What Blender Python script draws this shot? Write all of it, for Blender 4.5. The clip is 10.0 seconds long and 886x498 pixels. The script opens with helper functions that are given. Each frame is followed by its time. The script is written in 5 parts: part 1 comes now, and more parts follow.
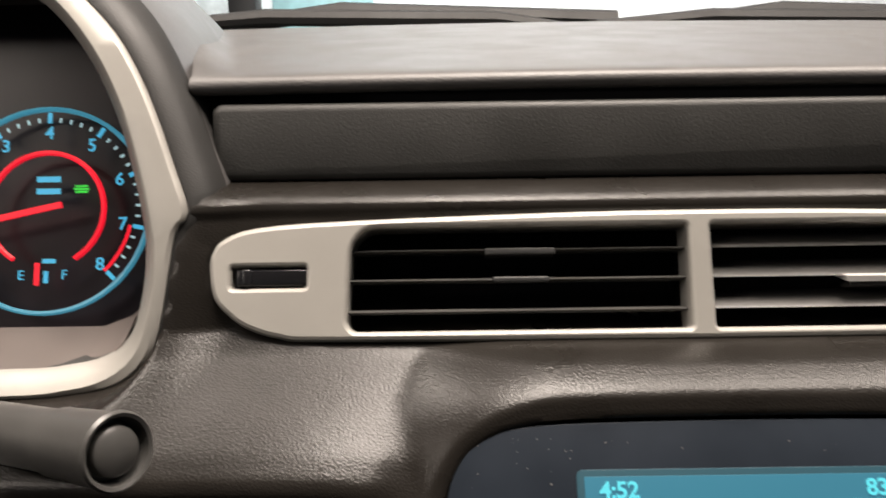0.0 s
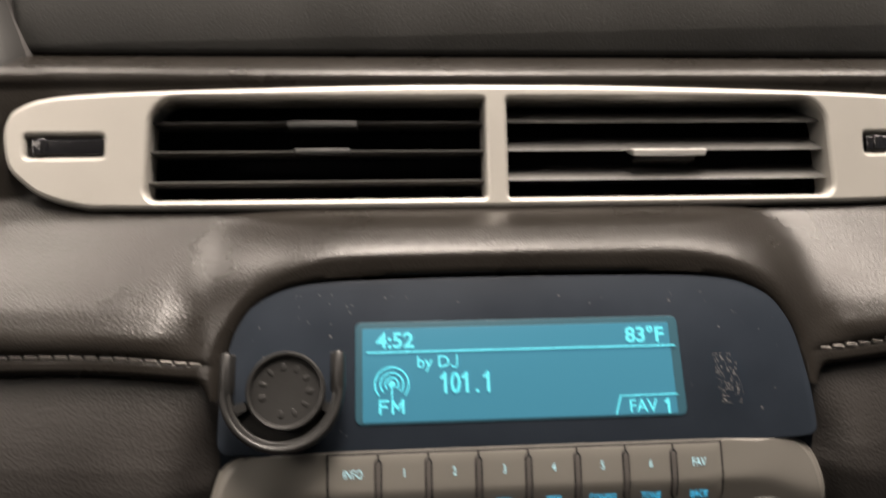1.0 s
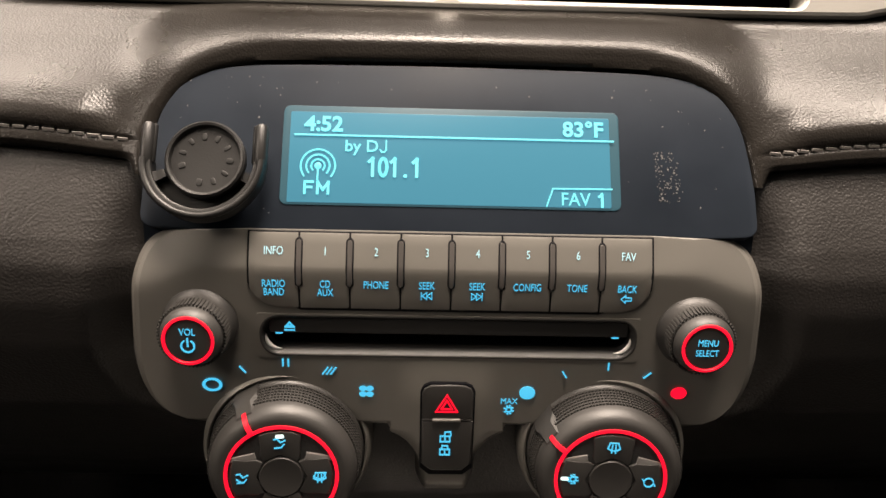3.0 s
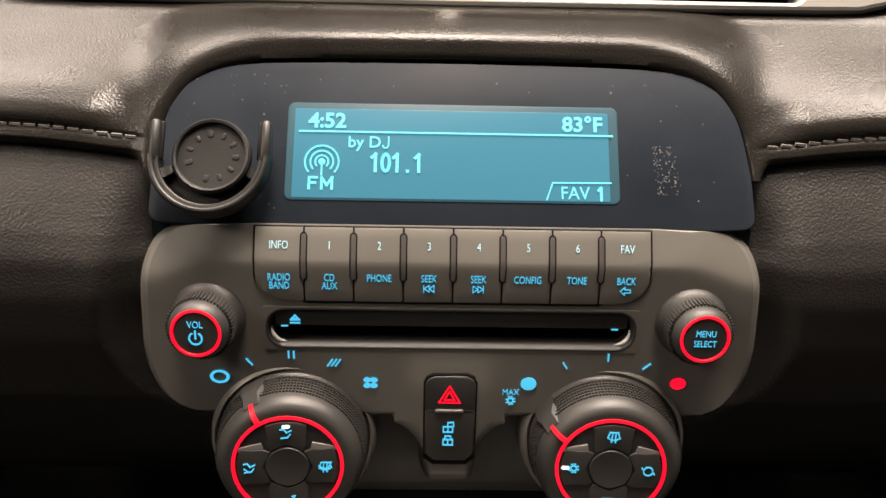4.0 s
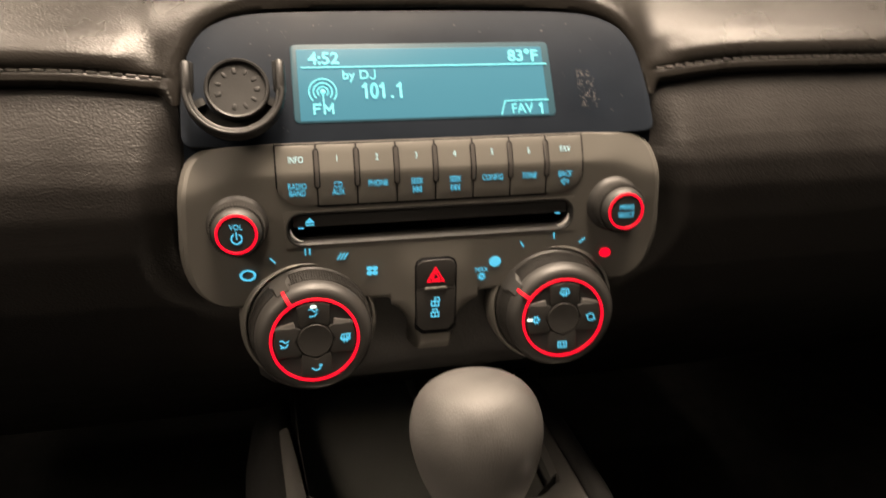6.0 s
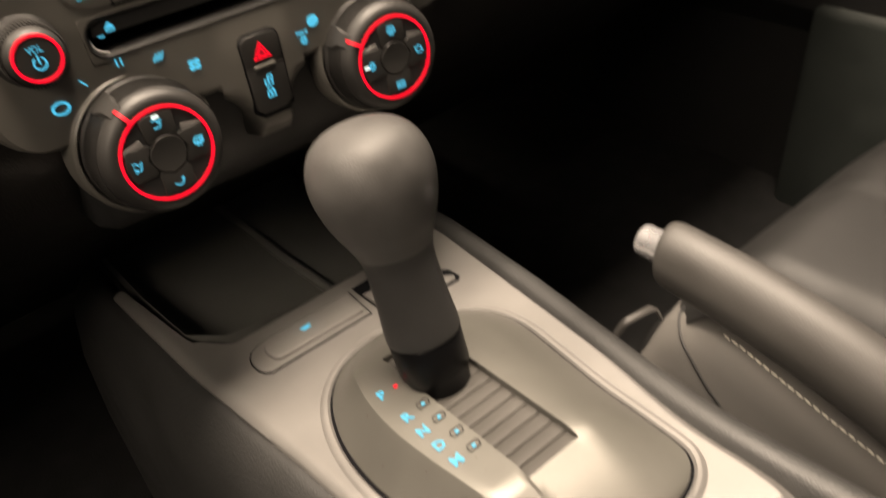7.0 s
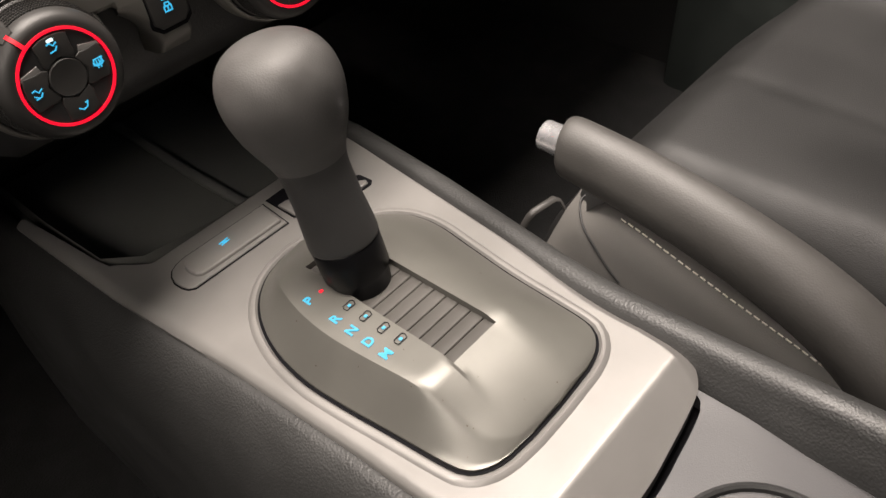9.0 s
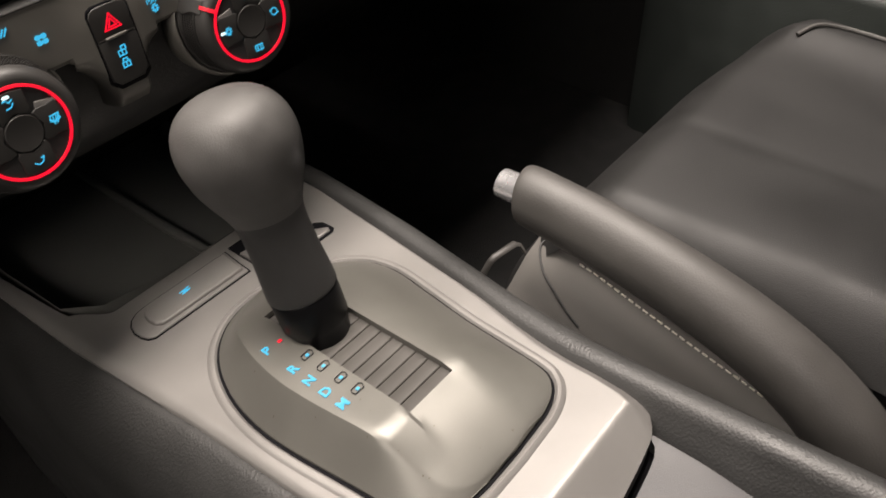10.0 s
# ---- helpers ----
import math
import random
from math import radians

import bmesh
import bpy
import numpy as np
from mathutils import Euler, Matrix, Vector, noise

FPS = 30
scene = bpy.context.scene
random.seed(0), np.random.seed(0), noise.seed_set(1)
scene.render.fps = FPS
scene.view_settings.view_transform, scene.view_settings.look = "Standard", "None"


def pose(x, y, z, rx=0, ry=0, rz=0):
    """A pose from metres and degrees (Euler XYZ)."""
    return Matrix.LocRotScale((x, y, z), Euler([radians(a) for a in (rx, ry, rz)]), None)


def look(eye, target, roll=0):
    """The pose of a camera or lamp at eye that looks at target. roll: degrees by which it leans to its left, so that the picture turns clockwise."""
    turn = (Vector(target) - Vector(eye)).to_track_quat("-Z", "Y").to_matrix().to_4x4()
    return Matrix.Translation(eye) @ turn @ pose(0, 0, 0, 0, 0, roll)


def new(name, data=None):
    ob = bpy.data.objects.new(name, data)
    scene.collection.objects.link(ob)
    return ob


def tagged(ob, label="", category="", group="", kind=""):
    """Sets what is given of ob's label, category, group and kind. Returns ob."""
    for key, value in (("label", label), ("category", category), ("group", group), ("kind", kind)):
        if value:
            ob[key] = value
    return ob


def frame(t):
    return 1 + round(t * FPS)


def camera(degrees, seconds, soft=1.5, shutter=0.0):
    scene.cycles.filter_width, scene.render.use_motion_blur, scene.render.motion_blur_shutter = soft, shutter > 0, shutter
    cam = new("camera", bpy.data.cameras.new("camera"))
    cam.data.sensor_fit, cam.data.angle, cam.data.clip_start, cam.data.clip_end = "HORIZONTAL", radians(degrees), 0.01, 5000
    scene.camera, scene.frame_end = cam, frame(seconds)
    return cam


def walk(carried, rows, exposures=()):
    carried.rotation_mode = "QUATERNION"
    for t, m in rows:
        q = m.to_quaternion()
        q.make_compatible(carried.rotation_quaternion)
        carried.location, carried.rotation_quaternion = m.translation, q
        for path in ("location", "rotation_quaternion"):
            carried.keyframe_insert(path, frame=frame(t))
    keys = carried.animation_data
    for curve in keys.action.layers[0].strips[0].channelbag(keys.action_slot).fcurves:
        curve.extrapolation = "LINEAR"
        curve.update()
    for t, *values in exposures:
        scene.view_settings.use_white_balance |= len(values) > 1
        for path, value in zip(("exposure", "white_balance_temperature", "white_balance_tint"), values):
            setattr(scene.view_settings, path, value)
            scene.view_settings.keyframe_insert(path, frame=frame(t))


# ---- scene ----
cam = camera(60.73, 10.0, soft=1.5, shutter=0.4)
PATH = [
    (0, -0.1086, 0.0021, 0.6906, 76.26, 0.79, -0.14),
    (0.5, -0.0894, 0.0036, 0.6876, 73.66, 0.15, -3.52),
    (1, -0.0508, -0.0171, 0.6603, 72.54, -0.47, -4.49),
    (1.5, -0.031, -0.0181, 0.6251, 70.69, -1.67, -4.16),
    (2, -0.0184, -0.0265, 0.6126, 69.28, -2.28, -2.89),
    (2.5, -0.0135, -0.0297, 0.6043, 68.51, -2.09, -1.79),
    (4, -0.0094, -0.0375, 0.605, 67.98, -1.18, -0.76),
    (4.5, -0.008, -0.039, 0.607, 67.79, -0.97, -0.94),
    (4.7, -0.007, -0.047, 0.604, 68.69, -0.5, -1.17),
    (5, -0.0115, -0.0549, 0.6171, 66.93, -0.69, -2.47),
    (5.2, -0.0133, -0.0786, 0.618, 67.29, -0.43, -3.0),
    (6.3, -0.1022, -0.1138, 0.5905, 64.84, 1.21, -22.24),
    (6.5, -0.1208, -0.0984, 0.585, 60.9, 3.42, -30.55),
    (6.8, -0.1312, -0.0996, 0.5795, 55.9, 4.65, -36.3),
    (7, -0.1361, -0.1007, 0.5773, 51.92, 5.28, -39.98),
    (7.3, -0.1411, -0.1019, 0.5811, 46.7, 5.42, -43.5),
    (7.5, -0.1439, -0.1026, 0.5834, 45.14, 5.38, -45.09),
    (8, -0.1467, -0.1047, 0.5873, 43.74, 4.19, -47.02),
    (8.5, -0.1467, -0.1051, 0.5898, 43.63, 3.62, -47.79),
    (9, -0.1462, -0.1057, 0.5907, 43.59, 3.48, -48.04),
    (9.5, -0.144, -0.1076, 0.5925, 44.24, 3.22, -48.58),
    (10, -0.1394, -0.1128, 0.5981, 46.29, 2.57, -49.67),
]
walk(cam, [(t, pose(x, y, z, rx, ry, rz)) for t, x, y, z, rx, ry, rz in PATH],
     [(0.0, -0.36, 6600, 11), (0.6, -0.2, 6600, 11), (1.2, 0.05, 6750, 11), (2.0, 0.27, 6950, 13), (5.2, 0.27, 7100, 13), (6.5, 0.42, 8200, 13), (7.5, 0.04, 6850, 11), (9.0, 0.02, 6450, 11), (10.0, -0.03, 6450, 11)])

# ---- world and lamps ----
world = bpy.data.worlds.new("garage_air")
scene.world = world
world.use_nodes = True
world.node_tree.nodes["Background"].inputs[0].default_value = (0.75, 0.82, 0.9, 1)
world.node_tree.nodes["Background"].inputs[1].default_value = 0.15


def area_lamp(name, eye, target, sx, sy, watts, colour):
    data = bpy.data.lights.new(name, "AREA")
    data.shape, data.size, data.size_y, data.energy, data.color = "RECTANGLE", sx, sy, watts, colour
    ob = new(name, data)
    ob.matrix_world = look(eye, target)
    return ob


area_lamp("workshop_lamp", (0.03, 0.20, 2.30), (0.03, 0.201, 0.0), 0.55, 0.85, 112.0, (1.0, 0.89, 0.79))
# Unseen side lamps, added to fill the console and put highlights on the leather.
for x, y, z, watts in ((-1.05, -0.42, 1.45, 24.0), (-1.15, 0.75, 2.30, 44.0), (0.98, 0.45, 2.30, 62.0)):
    area_lamp("unseen_side_lamp", (x, y, z), (x * 0.6, y + 0.001, 0.0), 0.6, 0.9, watts, (1.0, 0.89, 0.79))
# Unseen lamp, added to whiten the wall beyond the windscreen.
area_lamp("unseen_wall_lamp", (0.4, 3.0, 2.6), (0.4, 4.2, 1.2), 2.4, 0.4, 150.0, (0.95, 0.98, 1.0))
scene.view_settings.exposure = 0.0


# ---- materials ----
def material(name, colour, rough=0.5, metal=0.0, grain=0.0, grain_scale=900.0, wear=0.12, kind="noise", coat=0.0, glow=None, power=0.0, spec=0.5):
    m = bpy.data.materials.new(name)
    m.use_nodes = True
    nt = m.node_tree
    b = nt.nodes["Principled BSDF"]
    b.inputs["Base Color"].default_value = (*colour, 1)
    b.inputs["Roughness"].default_value = rough
    b.inputs["Metallic"].default_value = metal
    b.inputs["Coat Weight"].default_value = coat
    b.inputs["Coat Roughness"].default_value = 0.12
    b.inputs["Specular IOR Level"].default_value = spec
    if glow:
        b.inputs["Emission Color"].default_value = (*glow, 1)
        b.inputs["Emission Strength"].default_value = power
        return m
    tc = nt.nodes.new("ShaderNodeTexCoord")
    big = nt.nodes.new("ShaderNodeTexNoise")
    big.inputs["Scale"].default_value, big.inputs["Detail"].default_value = 28.0, 6.0
    nt.links.new(tc.outputs["Object"], big.inputs["Vector"])
    ramp = nt.nodes.new("ShaderNodeMapRange")
    ramp.inputs["From Min"].default_value, ramp.inputs["From Max"].default_value = 0.3, 0.7
    ramp.inputs["To Min"].default_value, ramp.inputs["To Max"].default_value = 1 - wear, 1 + wear
    nt.links.new(big.outputs["Fac"], ramp.inputs["Value"])
    mul = nt.nodes.new("ShaderNodeVectorMath")
    mul.operation = "SCALE"
    mul.inputs[0].default_value = colour
    nt.links.new(ramp.outputs["Result"], mul.inputs["Scale"])
    nt.links.new(mul.outputs["Vector"], b.inputs["Base Color"])
    mr = nt.nodes.new("ShaderNodeMath")
    mr.operation = "MULTIPLY"
    mr.inputs[1].default_value = rough
    nt.links.new(ramp.outputs["Result"], mr.inputs[0])
    nt.links.new(mr.outputs["Value"], b.inputs["Roughness"])
    if grain:
        bump = nt.nodes.new("ShaderNodeBump")
        bump.inputs["Strength"].default_value = 1.0
        bump.inputs["Distance"].default_value = grain
        if kind == "leather":
            v = nt.nodes.new("ShaderNodeTexVoronoi")
            v.feature = "SMOOTH_F1"
            v.inputs["Scale"].default_value = grain_scale
            v.inputs["Smoothness"].default_value = 0.6
            n2 = nt.nodes.new("ShaderNodeTexNoise")
            n2.inputs["Scale"].default_value, n2.inputs["Detail"].default_value = grain_scale * 0.3, 4.0
            nt.links.new(tc.outputs["Object"], n2.inputs["Vector"])
            mixv = nt.nodes.new("ShaderNodeVectorMath")
            mixv.operation = "MULTIPLY_ADD"
            mixv.inputs[1].default_value = (0.0007, 0.0007, 0.0007)
            nt.links.new(n2.outputs["Color"], mixv.inputs[0])
            nt.links.new(tc.outputs["Object"], mixv.inputs[2])
            nt.links.new(mixv.outputs["Vector"], v.inputs["Vector"])
            add = nt.nodes.new("ShaderNodeMath")
            add.operation = "MULTIPLY_ADD"
            add.inputs[1].default_value = 0.12
            nt.links.new(n2.outputs["Fac"], add.inputs[0])
            nt.links.new(v.outputs["Distance"], add.inputs[2])
            nt.links.new(add.outputs["Value"], bump.inputs["Height"])
        else:
            n2 = nt.nodes.new("ShaderNodeTexNoise")
            n2.inputs["Scale"].default_value, n2.inputs["Detail"].default_value = grain_scale, 3.0
            nt.links.new(tc.outputs["Object"], n2.inputs["Vector"])
            nt.links.new(n2.outputs["Fac"], bump.inputs["Height"])
        nt.links.new(bump.outputs["Normal"], b.inputs["Normal"])
    return m


LEATHER = material("black_leather", (0.0105, 0.0092, 0.0079), 0.29, grain=0.00010, grain_scale=1200, kind="leather", spec=0.22)
LEATHER_LOW = material("black_grained_vinyl", (0.016, 0.0145, 0.0135), 0.45, grain=0.00018, grain_scale=1000, kind="leather", spec=0.3)
PAD = material("dark_grey_vinyl", (0.023, 0.0228, 0.0212), 0.55, grain=0.0002, grain_scale=1100)
RIM = material("dark_grey_leather", (0.0155, 0.0150, 0.0145), 0.52, grain=0.00007, grain_scale=1300, kind="leather", spec=0.3)
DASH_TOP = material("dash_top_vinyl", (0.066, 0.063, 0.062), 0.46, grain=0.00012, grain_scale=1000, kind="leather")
SILVER = material("silver_paint", (0.305, 0.293, 0.270), 0.44, metal=0.35, grain=0.00003, grain_scale=2500, wear=0.04)
SATIN = material("satin_champagne_trim", (0.195, 0.188, 0.180), 0.43, metal=0.42, grain=0.00003, grain_scale=2500, wear=0.07)
PLATE = material("dark_champagne_plate", (0.115, 0.112, 0.101), 0.41, metal=0.4, grain=0.00003, grain_scale=2500, wear=0.09)
BRONZE = material("bronze_grey_paint", (0.114, 0.108, 0.097), 0.42, metal=0.2, grain=0.00003, grain_scale=2500, wear=0.05)
FASCIA = material("blue_black_satin_plastic", (0.0115, 0.0150, 0.0205), 0.42, grain=0.00001, grain_scale=900, wear=0.16, spec=0.055)
GLOSS = material("gloss_black_plastic", (0.008, 0.008, 0.009), 0.16, wear=0.2)
BLACK = material("matt_black_plastic", (0.012, 0.012, 0.012), 0.6, grain=0.0002, grain_scale=900)
# Near-black: shade of gaps and recesses as colour; also marks and divider frames.
VOID = material("shade_and_mark_black", (0.003, 0.003, 0.004), 0.8, spec=0.1)
RUBBER = material("dark_rubber", (0.03, 0.028, 0.026), 0.55, grain=0.0001, grain_scale=1500)
KNOB = material("charcoal_knob_plastic", (0.025, 0.0238, 0.0225), 0.45, grain=0.00005, grain_scale=1800, spec=0.35)
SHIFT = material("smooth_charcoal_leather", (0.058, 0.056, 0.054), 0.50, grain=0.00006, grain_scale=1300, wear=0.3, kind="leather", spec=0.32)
# Darker copy of the grip leather; holds the ball's shade on the stem.
STEM = material("shaded_charcoal_leather", (0.027, 0.0266, 0.0262), 0.50, grain=0.00006, grain_scale=1300, wear=0.2, kind="leather", spec=0.3)
CHROME = material("polished_alloy", (0.82, 0.82, 0.84), 0.27, metal=0.85, wear=0.08)
GREYV = material("grey_grained_vinyl", (0.044, 0.0418, 0.0392), 0.50, grain=0.00007, grain_scale=1000, kind="leather")
SEAT = material("charcoal_seat_leather", (0.0095, 0.0093, 0.0091), 0.56, grain=0.00010, grain_scale=1500, kind="leather", spec=0.4)
CARPET = material("black_carpet", (0.006, 0.006, 0.006), 0.95, grain=0.002, grain_scale=600)
DOOR = material("grey_green_door_vinyl", (0.020, 0.024, 0.022), 0.5, grain=0.0004, grain_scale=700)
THREAD = material("pale_thread", (0.65, 0.62, 0.55), 0.8)
THREAD_DARK = material("grey_thread", (0.14, 0.13, 0.12), 0.8)
DUST = material("pale_dust", (0.095, 0.092, 0.09), 0.8)
DIVIDER = material("smoked_gloss_insert", (0.055, 0.051, 0.048), 0.25)
FABRIC = material("grey_seat_fabric", (0.078, 0.074, 0.069), 0.75, grain=0.00015, grain_scale=1400)
SHUTTER = material("grey_shutter_plastic", (0.052, 0.049, 0.045), 0.5, grain=0.00003, grain_scale=1500)
COLLAR = material("black_collar_plastic", (0.004, 0.004, 0.0045), 0.34, wear=0.05, spec=0.10)
PLUM = material("smoked_plum_lens", (0.012, 0.0090, 0.0110), 0.3, wear=0.05, spec=0.2)
SHELF = material("beige_floor_reflection", (0.095, 0.080, 0.073), 0.5)
TEAL = material("pale_teal_plastic", (0.35, 0.62, 0.66), 0.5)
BIN = material("black_bin_rubber", (0.075, 0.076, 0.071), 0.5, grain=0.00015, grain_scale=900)
MOUNT = material("black_mount_plastic", (0.0105, 0.0103, 0.010), 0.40, grain=0.00004, grain_scale=1500, spec=0.32)
TAB = material("polished_tab", (0.62, 0.61, 0.59), 0.38, metal=0.3)
TRAY = material("lavender_grey_tray_plastic", (0.038, 0.0372, 0.0395), 0.5, grain=0.00008, grain_scale=1200)
STALK = material("satin_stalk_plastic", (0.045, 0.044, 0.042), 0.36, grain=0.00003, grain_scale=1500)
RAIL_DARK = material("dark_grained_rail_vinyl", (0.026, 0.026, 0.0255), 0.48, grain=0.00020, grain_scale=850, kind="leather")
CONCRETE = material("grey_workshop_concrete", (0.30, 0.29, 0.28), 0.7, grain=0.002, grain_scale=60, wear=0.2)
SLOTM = material("dark_satin_slot_plastic", (0.020, 0.0195, 0.019), 0.42, wear=0.05, spec=0.3)
GRIME = material("brown_grime", (0.06, 0.045, 0.035), 0.8)
WALL = material("white_garage_wall", (0.82, 0.83, 0.82), 0.8)
ROOFM = material("grey_headliner", (0.30, 0.29, 0.27), 0.9)
CYAN = material("cyan_backlight", (0.02, 0.1, 0.12), 0.5, glow=(0.10, 0.78, 0.90), power=1.0)
ICON = material("blue_backlight", (0.02, 0.1, 0.12), 0.5, glow=(0.05, 0.52, 0.86), power=0.9)
PALE = material("pale_backlight", (0.1, 0.2, 0.22), 0.5, glow=(0.55, 0.82, 0.9), power=0.7)
LCD = material("lcd_backlight", (0.01, 0.05, 0.07), 0.35, glow=(0.045, 0.172, 0.250), power=1.0, spec=0.15)
LCD_EDGE = material("lcd_dim_edge", (0.01, 0.03, 0.04), 0.35, glow=(0.026, 0.062, 0.078), power=1.0, spec=0.2)
RED = material("red_backlight", (0.2, 0.0, 0.0), 0.5, glow=(1.0, 0.004, 0.03), power=1.1)
GREEN = material("green_telltale", (0.0, 0.1, 0.0), 0.5, glow=(0.03, 0.8, 0.06), power=1.0)
WHITE_LED = material("pale_led", (0.2, 0.25, 0.25), 0.5, glow=(0.75, 0.98, 1.0), power=1.1)


# ---- mesh helpers ----
def part(name, bm, mat, parent=None, label="", sharp=38):
    bmesh.ops.recalc_face_normals(bm, faces=bm.faces)
    for e in bm.edges:
        e.smooth = not (len(e.link_faces) == 2 and e.calc_face_angle(0) > radians(sharp))
    for f in bm.faces:
        f.smooth = True
    me = bpy.data.meshes.new(name)
    bm.to_mesh(me)
    bm.free()
    me.materials.append(mat)
    ob = new(name, me)
    if parent is not None:
        ob.parent = parent
    if label:
        ob["label"] = label
    return ob


def thing(name, label, category, group="", kind=""):
    ob = new(name)
    ob.empty_display_size = 0.02
    return tagged(ob, label, category, group, kind)


def ring_faces(bm, a, b):
    n = len(a)
    for i in range(n):
        bm.faces.new((a[i], a[(i + 1) % n], b[(i + 1) % n], b[i]))


def loft(rings, cap=True, closed=True):
    bm = bmesh.new()
    vs = [[bm.verts.new(p) for p in r] for r in rings]
    for a, b in zip(vs, vs[1:]):
        if closed:
            ring_faces(bm, a, b)
        else:
            for i in range(len(a) - 1):
                bm.faces.new((a[i], a[i + 1], b[i + 1], b[i]))
    if cap and closed:
        bm.faces.new(vs[0][::-1])
        bm.faces.new(vs[-1])
    return bm


def inset(pts, d):
    """A closed outline moved inwards (counter-clockwise outlines) by d."""
    out, n = [], len(pts)
    for i in range(n):
        p, q, r = Vector(pts[i - 1]), Vector(pts[i]), Vector(pts[(i + 1) % n])
        a, b = (q - p).normalized(), (r - q).normalized()
        na, nb = Vector((-a.y, a.x)), Vector((-b.y, b.x))
        m = na + nb
        k = max(m.length_squared / 2, 0.35)
        out.append(tuple(q + m * (d / k)))
    return out


def rrect(w, h, r, n=5, cx=0.0, cy=0.0):
    pts = []
    for k, (sx, sy) in enumerate(((1, -1), (1, 1), (-1, 1), (-1, -1))):
        for i in range(n + 1):
            a = radians(-90 + 90 * k + 90 * i / n)
            pts.append((cx + sx * (w / 2 - r) + r * math.cos(a), cy + sy * (h / 2 - r) + r * math.sin(a)))
    return pts


def disc(r, n=32):
    return [(r * math.cos(2 * math.pi * i / n), r * math.sin(2 * math.pi * i / n)) for i in range(n)]


def slab(outline, h, bev, m, base=0.0):
    """A flat piece with a rounded upper edge, on the plane of m."""
    rings = [[m @ Vector((x, y, base)) for x, y in outline], [m @ Vector((x, y, h - bev)) for x, y in outline]]
    for k in (1, 2, 3):
        a = radians(30 * k)
        rings.append([m @ Vector((x, y, h - bev + bev * math.sin(a))) for x, y in inset(outline, bev * (1 - math.cos(a)))])
    return loft(rings)


def lathe(profile, m, n=48, cap=True):
    return loft([[m @ Vector((r * math.cos(2 * math.pi * i / n), r * math.sin(2 * math.pi * i / n), z)) for i in range(n)] for r, z in profile], cap)


def tube(points, radius, n=12, cap=True, squash=None):
    """A sweep along points; radius is a number or one for each point."""
    pts = [Vector(p) for p in points]
    rad = radius if isinstance(radius, (list, tuple)) else [radius] * len(pts)
    rings, side = [], None
    for i, p in enumerate(pts):
        t = (pts[min(i + 1, len(pts) - 1)] - pts[max(i - 1, 0)]).normalized()
        if side is None:
            side = t.cross(Vector((0, 0, 1)) if abs(t.z) < 0.9 else Vector((1, 0, 0))).normalized()
        side = (side - t * side.dot(t)).normalized()
        up = side.cross(t)
        sq = squash or (1.0, 1.0)
        rings.append([p + (side * math.cos(2 * math.pi * k / n) * sq[0] + up * math.sin(2 * math.pi * k / n) * sq[1]) * rad[i] for k in range(n)])
    return loft(rings, cap)


def smooth_path(points, steps=8):
    """A Catmull-Rom line through points."""
    P = [Vector(p) for p in points]
    out = []
    for i in range(len(P) - 1):
        a, b, c, d = P[max(i - 1, 0)], P[i], P[i + 1], P[min(i + 2, len(P) - 1)]
        for k in range(steps):
            t = k / steps
            out.append(0.5 * ((2 * b) + (c - a) * t + (2 * a - 5 * b + 4 * c - d) * t * t + (3 * b - a - 3 * c + d) * t ** 3))
    return out + [P[-1]]


def smooth_outline(points, steps=5):
    P = [Vector((*p, 0)) for p in points]
    n, out = len(P), []
    for i in range(n):
        a, b, c, d = P[i - 1], P[i], P[(i + 1) % n], P[(i + 2) % n]
        for k in range(steps):
            t = k / steps
            q = 0.5 * ((2 * b) + (c - a) * t + (2 * a - 5 * b + 4 * c - d) * t * t + (3 * b - a - 3 * c + d) * t ** 3)
            out.append((q.x, q.y))
    return out


def grid(xs, zs, fn, skip=None):
    """A sheet of points fn(x, z); skip(i, j) leaves a cell open."""
    bm = bmesh.new()
    v = [[bm.verts.new(fn(x, z)) for z in zs] for x in xs]
    for i in range(len(xs) - 1):
        for j in range(len(zs) - 1):
            if skip is None or not skip(i, j):
                bm.faces.new((v[i][j], v[i + 1][j], v[i + 1][j + 1], v[i][j + 1]))
    return bm


def sdist(poly, X, Z):
    """Distance from the points to a closed outline, negative inside."""
    P = np.array(poly)
    Q = np.roll(P, -1, 0)
    best = np.full(X.shape, 9.0)
    inside = np.zeros(X.shape, bool)
    for (ax, az), (bx, bz) in zip(P, Q):
        dx, dz = bx - ax, bz - az
        t = np.clip(((X - ax) * dx + (Z - az) * dz) / (dx * dx + dz * dz + 1e-12), 0, 1)
        best = np.minimum(best, np.hypot(X - ax - t * dx, Z - az - t * dz))
        cross = (az > Z) != (bz > Z)
        with np.errstate(divide="ignore", invalid="ignore"):
            xc = ax + (Z - az) * dx / (dz if abs(dz) > 1e-12 else 1e-12)
        inside ^= cross & (X < xc)
    return np.where(inside, -best, best)


def sstep(a, b, x):
    t = np.clip((x - a) / (b - a), 0, 1)
    return t * t * (3 - 2 * t)


